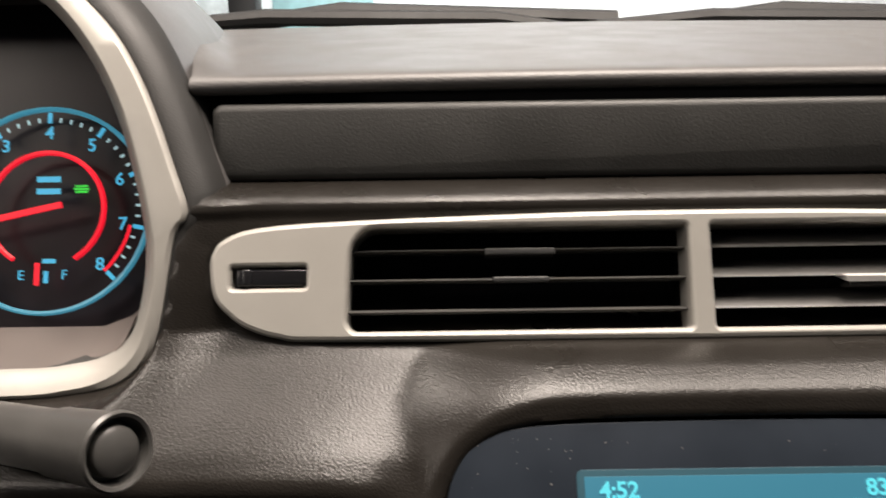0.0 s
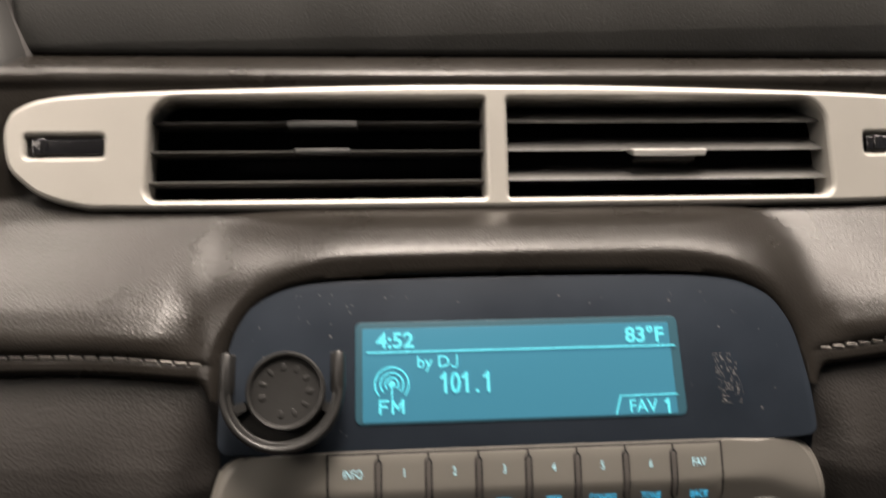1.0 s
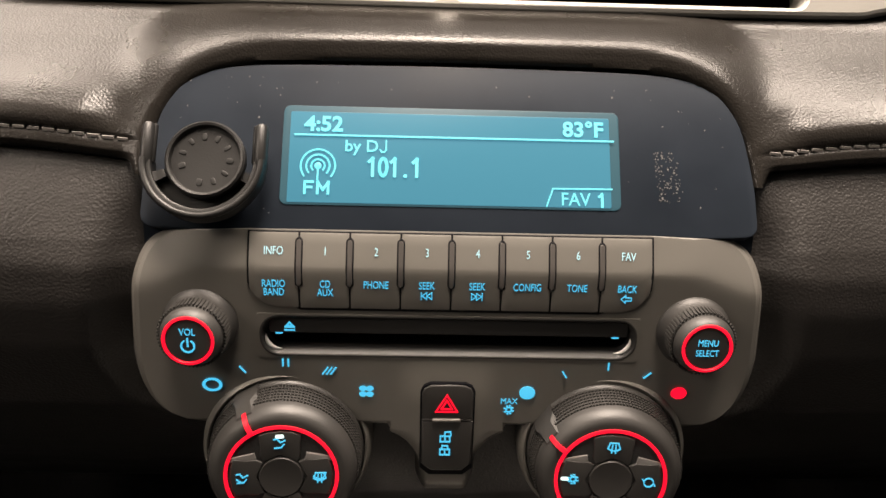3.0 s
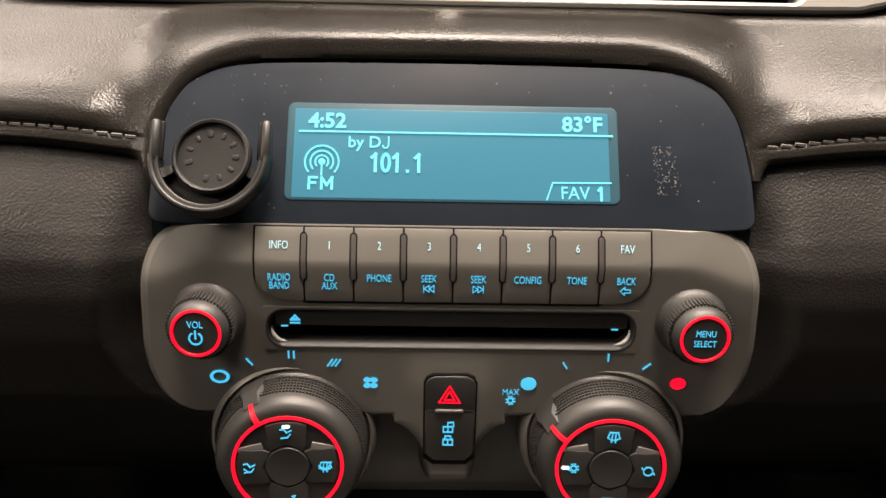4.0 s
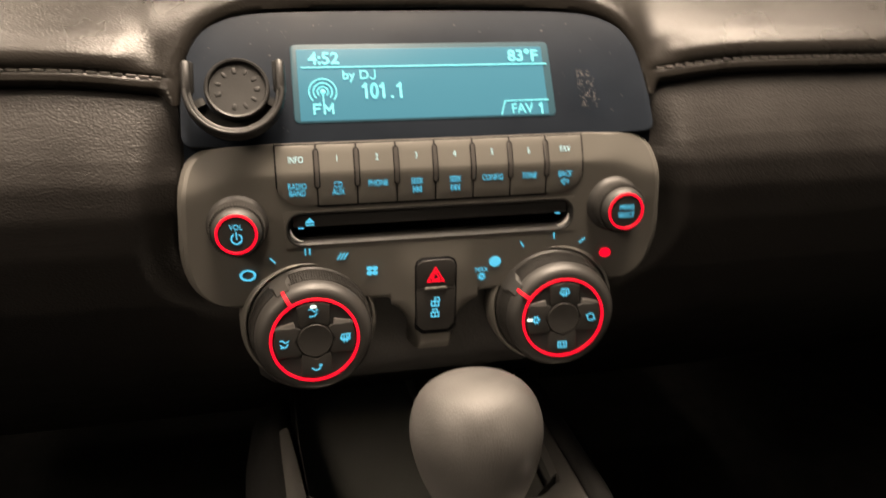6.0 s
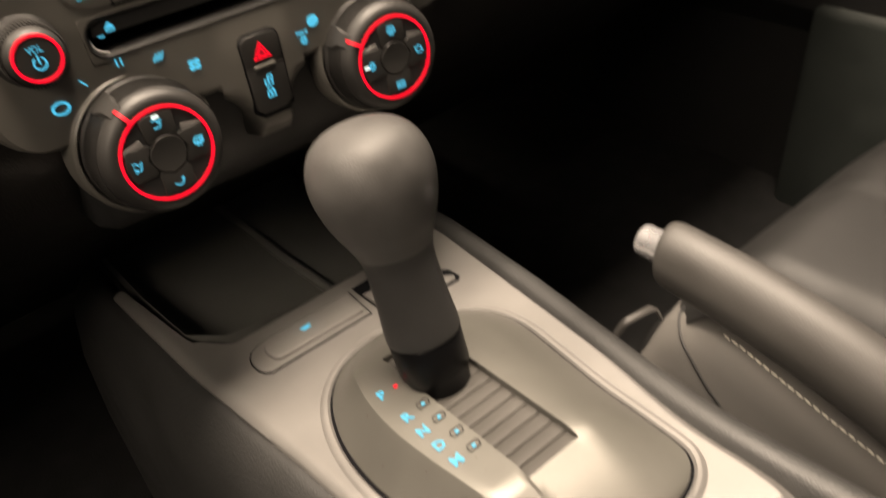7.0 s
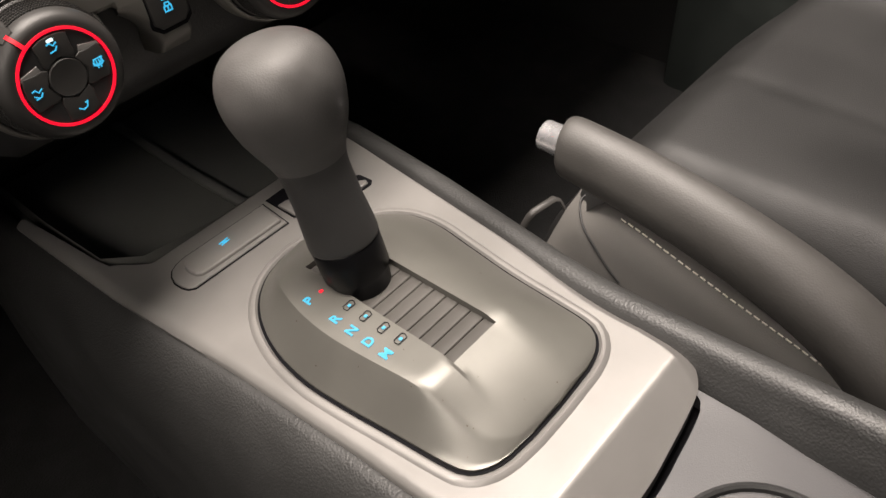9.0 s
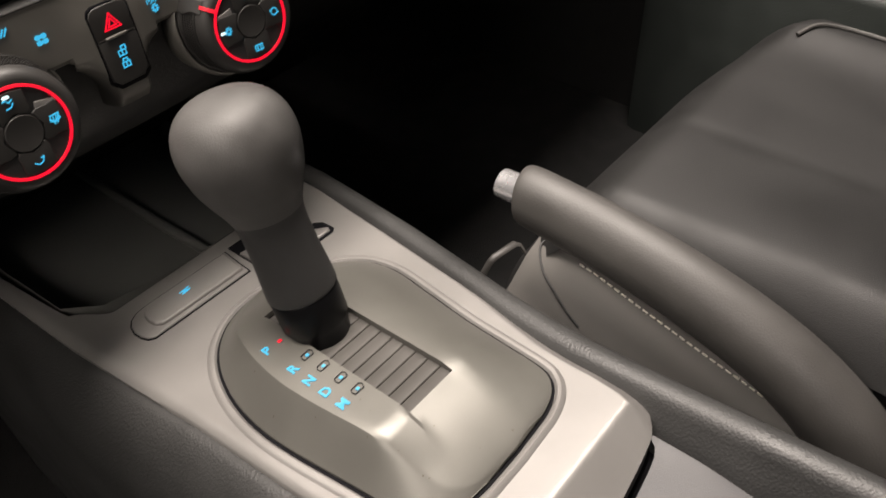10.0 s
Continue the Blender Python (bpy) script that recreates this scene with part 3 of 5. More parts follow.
def at_vent(pts, off=0.0):
    return [Vector((x, vent_y(z), z)) + Vector((0, -0.922, 0.387)) * off for x, z in pts]


bmv = bmesh.new()
loops = []
for pts, hole in [(inset(smooth_outline(VENTS, 3), 0.0022), False)] + [(inset(h, -0.0016), True) for h in HOLES]:
    vs = [bmv.verts.new(p) for p in at_vent(pts, 0.0042)]
    es = [bmv.edges.new((vs[i], vs[(i + 1) % len(vs)])) for i in range(len(vs))]
    loops.append((vs, es))
bmesh.ops.triangle_fill(bmv, use_beauty=True, use_dissolve=False, edges=[e for _, es in loops for e in es])
prev = loops[0][0]
for d, off in ((0.0010, 0.0036), (0.0002, 0.0022), (0.0, -0.004)):
    cur = [bmv.verts.new(p) for p in at_vent(inset(smooth_outline(VENTS, 3), d), off)]
    ring_faces(bmv, prev, cur)
    prev = cur
for (vs, _), h in zip(loops[1:], HOLES):
    prev = vs
    for d, off in ((-0.0007, 0.0038), (0.0, 0.0026), (0.0004, -0.010)):
        cur = [bmv.verts.new(p) for p in at_vent(inset(h, d), off)]
        ring_faces(bmv, prev, cur)
        prev = cur
part("frame", bmv, SILVER, vent, "silver painted frame", 14)
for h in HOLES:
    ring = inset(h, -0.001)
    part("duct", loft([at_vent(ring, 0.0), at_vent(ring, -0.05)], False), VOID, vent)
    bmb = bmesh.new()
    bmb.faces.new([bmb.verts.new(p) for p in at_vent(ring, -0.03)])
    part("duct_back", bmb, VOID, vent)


def blade(x0, x1, z, tilt, mat, parent):
    """One rounded slat across a vent."""
    m = ven(0, z, -0.001) @ Matrix.Rotation(radians(tilt), 4, "X") @ Matrix.Translation((0, 0, -0.009))
    prof = [(0.0011 * math.cos(a), 0.009 * math.sin(a)) for a in np.linspace(0, 2 * math.pi, 13)[:-1]]
    return part("slat", loft([[m @ Vector((x, a, b)) for a, b in prof] for x in (x0, x1)]), mat, parent)


SLAT = material("slat_plastic", (0.042, 0.041, 0.039), 0.42)
for z in (0.6146, 0.6030, 0.5910):
    blade(-0.149, -0.0072, z, 4, SLAT, vent)
    blade(0.0028, 0.1475, z, 30, SLAT, vent)
m = ven(-0.0765, 0.6030, -0.0008) @ Matrix.Rotation(radians(4), 4, "X")
part("tab", slab(rrect(0.024, 0.0026, 0.001, 3), 0.0012, 0.0008, m, -0.006), BLACK, vent, "slim black slat tab")
part("tab", slab(rrect(0.030, 0.0030, 0.001, 3), 0.0006, 0.0006, ven(-0.0765, 0.6140, -0.001), -0.008), BLACK, vent, "slim black slat tab")
m = ven(0.0749, 0.6022, -0.0012) @ Matrix.Rotation(radians(20), 4, "X")
part("tab", loft([[m @ Vector((x * k, y, h)) for x, y in ((-0.0160, -0.0012), (0.0160, -0.0012), (0.0168, 0.0013), (-0.0168, 0.0013))] for k, h in ((1.0, -0.008), (1.0, 0.0022), (0.97, 0.0028))]), TAB, vent, "polished slat tab")
part("tab_base", slab(rrect(0.026, 0.0022, 0.0009, 3), 0.0, 0.0006, ven(0.0749, 0.6000, -0.003), -0.008), SLAT, vent)
for x in (-0.1811, 0.1785):
    part("thumbwheel", slab(rrect(0.0295, 0.0070, 0.001, 2), 0.0045, 0.001, ven(x + 0.001, 0.6046, -0.0015)), GLOSS, vent, "black thumbwheel")
    part("thumbwheel_tooth", slab(rrect(0.004, 0.0072, 0.001, 2), 0.0058, 0.001, ven(x - 0.009, 0.6046, -0.0015)), GLOSS, vent)

# ---- centre stack: stereo and climate panel ----
stack = thing("car_stereo", "bronze-grey car stereo and climate panel with a cyan display", "car stereo")


def crease(x):
    return 0.497 - 0.0070 * sstep(0.085, 0.113, abs(x))


def panel_y(x, z):
    c, w = crease(x), 0.0006 + 0.0012 * float(sstep(0.07, 0.10, abs(x)))
    t = (z - c) / w
    return lower_y(min(z, c)) + 0.5 * w * (max(t, 0) + math.log1p(math.exp(-abs(t))) * 0.8)


EDGE = smooth_path([(0.060, 0.4316, 0), (0.082, 0.432, 0), (0.096, 0.4340, 0), (0.1078, 0.4384, 0), (0.1145, 0.4475, 0), (0.1168, 0.461, 0), (0.1160, 0.477, 0), (0.1148, 0.490, 0), (0.1124, 0.4985, 0), (0.1088, 0.5038, 0), (0.1032, 0.5073, 0), (0.0937, 0.5089, 0), (0.0725, 0.5095, 0), (0.06, 0.5097, 0)], 8)
EDGE_X, EDGE_Z = [p.x for p in EDGE], [p.y for p in EDGE]


def right_edge(z):
    return np.interp(z, EDGE_Z, EDGE_X)


PZ = sorted(set([0.432, 0.4327, 0.4335, 0.4355, 0.4375, 0.4395, 0.442, 0.4445, 0.447, 0.452, 0.457, 0.4615, 0.4635, 0.4785, 0.480, 0.4835, 0.487, 0.4905, 0.494, 0.4955, 0.497, 0.4985, 0.500, 0.502, 0.5035, 0.5053, 0.507, 0.508, 0.5088, 0.5095] + [round(0.4785 + 0.0012 * k, 5) for k in range(20)]))
PU = sorted(set(np.round(np.concatenate([np.linspace(-1, -0.6, 25), np.linspace(-0.6, 0.6, 97), np.linspace(0.6, 1, 25)]), 4)))


def swell(x, z):
    """Raised pillow that carries the hazard and lock keys."""
    return 0.0022 * float(sstep(0.0225, 0.0105, abs(x)) * sstep(0.4640, 0.4440, z) * sstep(0.402, 0.411, z))


def panel_point(u, z):
    e = float(right_edge(z))
    x = u * 0.0685 / 0.6 if abs(u) <= 0.6 else math.copysign(0.0685 + (abs(u) - 0.6) / 0.4 * (e - 0.0685), u)
    d = min((1 - abs(u)) * 0.12, z - 0.432 if abs(x) > 0.022 else 1, 0.5095 - z + 0.0036)
    return (x, panel_y(x, z) - swell(x, z) + 0.004 * max(0, 1 - d / 0.004) ** 2, z)


bmp = grid(PU, PZ, panel_point, lambda i, j: abs(PU[i] + PU[i + 1]) < 1.2 and PZ[j] == 0.4635)
edge = [e for e in bmp.edges if e.is_boundary]
outer = [e for e in edge if not all(abs(v.co.x) < 0.0215 and v.co.z < 0.4325 for v in e.verts) and not all(abs(v.co.x) < 0.0686 and 0.463 < v.co.z < 0.479 for v in e.verts)]
ext = bmesh.ops.extrude_edge_only(bmp, edges=outer)
for v in (g for g in ext["geom"] if isinstance(g, bmesh.types.BMVert)):
    v.co.y += 0.022
part("bezel", bmp, BRONZE, stack, "bronze-grey painted bezel", 18)

# fascia and display
FASCIA_OUT = mirrored([(0.0, 0.5622), (0.060, 0.5617), (0.0811, 0.5606), (0.0909, 0.5586), (0.0989, 0.5549), (0.1040, 0.5495), (0.1077, 0.5420), (0.1104, 0.5268), (0.1108, 0.5180), (0.1106, 0.5125), (0.1085, 0.5103), (0.1040, 0.5097), (0.0865, 0.5092), (0.0720, 0.5092), (0.0, 0.5092)])
bmf = loft([[Vector((x, fascia_y(z), z)) + Vector((0, -0.834, 0.552)) * o for x, z in inset(smooth_outline(FASCIA_OUT, 4), d - 0.0004)] for d, o in ((0.0, -0.02), (0.0, -0.0006), (0.0002, -0.0002), (0.0007, 0.0))])
part("fascia", bmf, FASCIA, stack, "blue-black satin display fascia", 30)
shroud = [(-0.1103, 0.5135), (-0.1108, 0.5080), (-0.1112, 0.5000), (-0.1120, 0.4900), (0.1120, 0.4900), (0.1112, 0.5000), (0.1108, 0.5080), (0.1103, 0.5135)]
part("shroud", loft([[(x, y, z) for x, z in shroud] for y in (0.2247, 0.245)]), FASCIA, stack)
dust = bmesh.new()
rnd = random.Random(5)
for i in range(230):
    if i < 110:
        x, z = rnd.choice((0.0755, 0.0768, 0.0795, 0.0805, 0.0822)) + rnd.gauss(0, 0.0006), rnd.uniform(0.520, 0.536)
    else:
        x, z = rnd.uniform(-0.10, 0.10), rnd.uniform(0.512, 0.559)
        if abs(x) < 0.064 and z < 0.553:
            continue
    r = rnd.uniform(0.00010, 0.00028) * (1.6 if rnd.random() < 0.1 else 1.0)
    dust.faces.new([dust.verts.new(fas(x, z, 0.00015) @ Vector((r * math.cos(a), r * 1.2 * math.sin(a), 0))) for a in (0, 1.05, 2.1, 3.14, 4.2, 5.2)])
tagged(part("dust", dust, DUST, stack, "pale dust specks on the fascia"), "pale dust specks on the fascia", kind="stuff")
display = part("display", slab(rrect(0.1235, 0.0376, 0.0025, 4), 0.0004, 0.0002, fas(-0.0005, 0.5327)), LCD_EDGE, stack, "lit cyan display")
part("screen", slab(rrect(0.1172, 0.0344, 0.0005, 2), 0.0007, 0.0001, fas(-0.0010, 0.5320)), LCD, display)
TX = lambda x, z: fas(x, z, 0.0009)
words("4:52", 0.0080, TX(-0.0474, 0.5422), CYAN, display, squeeze=1.02, bold=0.00020)
words("83\u00b0F", 0.0080, TX(0.0478, 0.5422), CYAN, display, squeeze=1.02, bold=0.00018)
words("by D", 0.0062, TX(-0.0334, 0.5354), CYAN, display, squeeze=1.02, bold=0.00005)
strokes([[(0.0010, 0.0022), (0.0010, -0.0012), (0.0004, -0.0021), (-0.0006, -0.0021), (-0.0011, -0.0013)]], 0.0005, TX(-0.0255, 0.5355), CYAN, display, "lettering")
digits("101.1", 0.0064, 0.0040, TX(-0.0214, 0.5290), CYAN, display, 0.0011)
strokes([[(-0.0044, -0.0021), (-0.0044, 0.0021), (-0.0016, 0.0021)], [(-0.0044, 0.0001), (-0.0021, 0.0001)], [(0.0002, -0.0021), (0.0002, 0.0021), (0.0021, -0.0008), (0.0040, 0.0021), (0.0040, -0.0021)]], 0.0009, TX(-0.0489, 0.5222), CYAN, display, "lettering")
words("FAV", 0.0068, TX(0.0445, 0.5200), CYAN, display, squeeze=0.92)
digits("1", 0.0046, 0.003, TX(0.0540, 0.5200), CYAN, display)
strokes([[(-0.0576, 0), (0.0589, 0)]], 0.0006, TX(0.0, 0.5388), CYAN, display, "rule")
strokes([[(-0.0126, -0.0063), (-0.0103, 0.0002), (0.0112, 0.0004)]], 0.0005, TX(0.0466, 0.5232), CYAN, display, "tab_outline")
strokes([arc(0, 0, 0.0062, -38, 218, 24), arc(0, 0, 0.0042, -38, 218, 20), arc(0, 0, 0.0024, -38, 218, 14), [(0, -0.0050), (0, 0)]], 0.0006, TX(-0.0489, 0.5290), CYAN, display, "aerial_symbol")
part("aerial_dot", slab(disc(0.0013, 14), 0.0003, 0.0001, TX(-0.0489, 0.5290)), CYAN, display)

# key row
SEAMS = [-0.0722, -0.0543, -0.0363, -0.0182, -0.0001, 0.0179, 0.0359, 0.0538, 0.0722]


def corner(x, z):
    """Lower edge of the key row, rounded at both ends."""
    t = max(abs(x) - 0.0605, 0) / 0.0117
    return 0.4820 + 0.0105 * (1 - math.sqrt(max(1 - t * t, 0)))


def key_sheet(x0, x1, off, top, mat, name, label="", gap=0.0):
    xs = np.concatenate([[x0, x0 + 0.00015], np.linspace(x0 + 0.0008, x1 - 0.0008, 9), [x1 - 0.00015, x1]])
    zs = [0.0, 0.008, 0.03, 0.2, 0.4, 0.5, 0.57, 0.6, 0.7, 0.85, 0.97, 0.992, 1.0]

    def f(x, t):
        lo = corner(x, 0) + gap
        z = lo + t * (top - lo)
        d = min(t * 0.027, (1 - t) * 0.027, x - x0, x1 - x)
        return (x, panel_y(x, z) - off + (off + 0.001) * (d <= 1e-6) + 0.0002 * (1e-6 < d < 0.0003), z)
    return part(name, grid(xs, zs, f), mat, stack, label, 25)


# Black sheet over the uncut bezel, for the shade between the keys.
key_sheet(-0.0727, 0.0727, 0.0006, 0.5093, VOID, "key_gap_shade", "", -0.0008)
TOPS = ["INFO", "1", "2", "3", "4", "5", "6", "FAV"]
LOWS = [("RADIO", "BAND"), ("CD", "AUX"), ("PHONE",), ("SEEK", "<"), ("SEEK", ">"), ("CONFIG",), ("TONE",), ("BACK", "b")]
BANDF = lambda x, z, off: on(lambda q: panel_y(x, q), 0.5, x, z, off)
for i in range(8):
    key_sheet(SEAMS[i] + 0.0002, SEAMS[i + 1] - 0.0002, 0.0008, 0.5090, BRONZE, "key", "", 0.0002)
    xm = (SEAMS[i] + SEAMS[i + 1]) / 2 + (0.0003 if i else 0.0)
    words(TOPS[i], 0.0042, BANDF(xm, 0.5026, 0.0009), PALE, stack, "key_lettering", 0.72, 0.0001)
    for k, w in enumerate(LOWS[i]):
        z = (0.4916, 0.4884)[k] if len(w) > 1 else 0.4879
        if len(w) > 1:
            words(w, 0.0040, low(xm, z, 0.0010), ICON, stack, "key_lettering", 0.68, 0.0001)
        elif w == "b":
            strokes([[(-0.0019, 0), (-0.0003, 0.0015), (-0.0003, 0.0006), (0.0018, 0.0006), (0.0018, -0.0006), (-0.0003, -0.0006), (-0.0003, -0.0015), (-0.0019, 0)]], 0.0003, low(xm, z, 0.0010), ICON, stack, "arrow_symbol")
        else:
            s = -1 if w == "<" else 1
            strokes([[(s * 0.0019, 0.0014), (s * 0.0019, -0.0014)]] + [[(s * (o - 0.0019), 0.0013), (s * (o - 0.0019), -0.0013), (s * (o - 0.0001), 0), (s * (o - 0.0019), 0.0013)] for o in (0.0, 0.0018)], 0.0003, low(xm, z, 0.0010), ICON, stack, "skip_symbol")
for x in SEAMS[1:-1]:
    for half, off, mat, name in ((0.0014, 0.0011, VOID, "key_divider"), (0.0009, 0.0014, DIVIDER, "divider_insert")):
        ends = [0.4990 + s * (0.0087 - 0.0017 + half * c) for s, c in ((-1, 1.0), (-1, 0.9), (-1, 0.5), (-1, 0.0), (-0.27, 0), (0, 0), (1, 0.0), (1, 0.5), (1, 0.9), (1, 1.0))]
        wide = [half * w for w in (0.15, 0.44, 0.87, 1, 1, 1, 1, 0.87, 0.44, 0.15)]
        part(name, loft([[(x + a * w, panel_y(x, z) - b, z) for a, b in ((-1, 0.0), (-1, off - 0.0002), (-0.75, off), (0.75, off), (1, off - 0.0002), (1, 0.0))] for z, w in zip(ends, wide)]), mat, stack, "", 20)


# disc slot
SLOT_O = rrect(0.1372, 0.0152, 0.0065, 8)
bms = loft([[low(0, 0.4710, o) @ Vector((x, y, 0)) for x, y in inset(SLOT_O, d)] for d, o in ((-0.0009, 0.0001), (-0.0006, 0.0004), (-0.0001, 0.0004), (0.0003, -0.0002), (0.0010, -0.0012), (0.0020, -0.0030), (0.0022, -0.0050))], False)
part("slot_surround", loft([[low(0, 0.4710, o) @ Vector((x, y, 0)) for x, y in ring] for ring, o in ((inset(SLOT_O, -0.0007), 0.0003), (rrect(0.1400, 0.0176, 0.0012, 8), 0.0003), (rrect(0.1404, 0.0180, 0.0012, 8), -0.0010))], False), BRONZE, stack, "", 50)
part("slot_frame", bms, SLOTM, stack, "dark satin slot surround", 60)
part("slot_back", slab(inset(SLOT_O, 0.001), 0.0, 0.0001, low(0, 0.4710, -0.011), -0.003), VOID, stack)
part("slot_flap", slab(rrect(0.1320, 0.0064, 0.0006, 3), 0.0, 0.0004, low(0, 0.4748, -0.0010), -0.008), SLOTM, stack, "hinged slot flap")
part("slot_wall", loft([[low(0, 0.4710, o) @ Vector((x, y, 0)) for x, y in inset(SLOT_O, 0.0027)] for o in (-0.005, -0.012)], False), VOID, stack)
strokes([[(-0.0016, -0.0006), (0.0016, -0.0006), (0, 0.0012), (-0.0016, -0.0006)], [(-0.0016, -0.0018), (0.0016, -0.0018)], [(-0.0008, -0.0001), (0.0008, -0.0001)]], 0.0007, low(-0.0585, 0.4745, -0.0012), ICON, stack, "eject_symbol")
for x in (-0.0645, 0.0635):
    sx = math.copysign(1, x)
    bend = [low(0, 0.4710, -0.0014) @ Vector((sx * (0.0622 + 0.0051 * math.cos(radians(t))), -0.0011 + 0.0051 * math.sin(radians(t)), 0)) for t in range(-96, 13, 9)]
    part("slot_glint", tube(bend, [0.0002 + 0.0007 * math.sin(math.pi * i / 12) for i in range(13)], 10), TAB, stack, "polished slot corner")
    strokes([[(-0.001, 0), (0.001, 0)]], 0.0006, low(x * 0.97, 0.4711, -0.0018), ICON, stack, "slot_light")


# turning knobs of the stereo
def small_knob(name, x, z, text):
    m = facing((x, lower_y(z), z), (0.0, -0.995, 0.09))
    k = part(name, lathe([(0.0136, -0.001), (0.0136, 0.0012), (0.0126, 0.0022), (0.0121, 0.0035), (0.0118, 0.0045), (0.0108, 0.0125), (0.0097, 0.0150), (0.0090, 0.0156)], m, 64, False), KNOB, stack, "charcoal turning knob")
    bm = bmesh.new()
    for i in range(56):
        a = 2 * math.pi * i / 56
        bmesh.ops.create_cube(bm, size=1, matrix=m @ Matrix.Rotation(a, 4, "Z") @ Matrix.Translation((0.0116, 0, 0.0085)) @ Matrix.Diagonal((0.0008, 0.0006, 0.0065, 1)))
    part("knurl", bm, KNOB, k)
    part("lit_ring", lathe([(0.0091, 0.0150), (0.0089, 0.0160), (0.0081, 0.0162), (0.0078, 0.0155)], m, 56, False), RED, k, "red lit ring")
    part("face", lathe([(0.0080, 0.0150), (0.0075, 0.0158), (0.001, 0.0160)], m, 40), KNOB, k)
    f = m @ Matrix.Translation((0, 0, 0.0160))
    if text == "VOL":
        words("VOL", 0.0036, f @ Matrix.Translation((0, 0.0032, 0)), ICON, k, squeeze=0.8)
        strokes([arc(0, -0.0018, 0.0022, 125, 415, 22), [(0, -0.0018), (0, 0.0010)]], 0.0006, f, ICON, k, "power_symbol")
    else:
        words("MENU", 0.0034, f @ Matrix.Translation((0, 0.0020, 0)), ICON, k, squeeze=0.78)
        words("SELECT", 0.0034, f @ Matrix.Translation((0, -0.0018, 0)), ICON, k, squeeze=0.74)


small_knob("volume_knob", -0.0903, 0.4752, "VOL")
small_knob("menu_knob", 0.0895, 0.4752, "MENU")

# seat and window airflow symbols, drawn as short bars
SEATED = [[(-0.0020, 0.0016), (-0.0008, 0.0018), (0.0002, 0.0004), (0.0018, 0.0012)], [(-0.0018, -0.0018), (0.0004, -0.0016), (0.0014, -0.0004)]]
SCREEN = [[(-0.0022, -0.0006), (-0.0015, 0.0016), (0.0015, 0.0016), (0.0022, -0.0006), (0.0008, -0.0014), (-0.0008, -0.0014), (-0.0022, -0.0006)], [(-0.0008, -0.0022), (-0.0006, 0.0008)], [(0.0006, -0.0022), (0.0006, 0.0008)]]
FEET = [[(-0.0022, 0.0002), (-0.0006, -0.0010), (0.0012, -0.0004), (0.0022, 0.0016)], [(0.0012, 0.0014), (0.0022, 0.0016)]]
FLAKE = [arc(0, 0, 0.0010, 0, 360, 14)] + [[(0.0010 * math.cos(a), 0.0018 * math.sin(a)), (0.0018 * math.cos(a), 0.0018 * math.sin(a))] for a in np.linspace(0.5, 0.5 + 2 * math.pi, 9)[:-1]]
LOOPED = [arc(0, 0, 0.0017, 20, 150, 8), arc(0, 0, 0.0017, 200, 330, 8), [(-0.0017, 0.0002), (-0.0023, 0.0012)], [(0.0017, -0.0002), (0.0023, -0.0012)]]
REAR = [[(-0.0021, -0.0014), (0.0021, -0.0014), (0.0021, 0.0014), (-0.0021, 0.0014), (-0.0021, -0.0014)], [(-0.0008, -0.0008), (-0.0008, 0.0008)], [(0.0008, -0.0008), (0.0008, 0.0008)]]


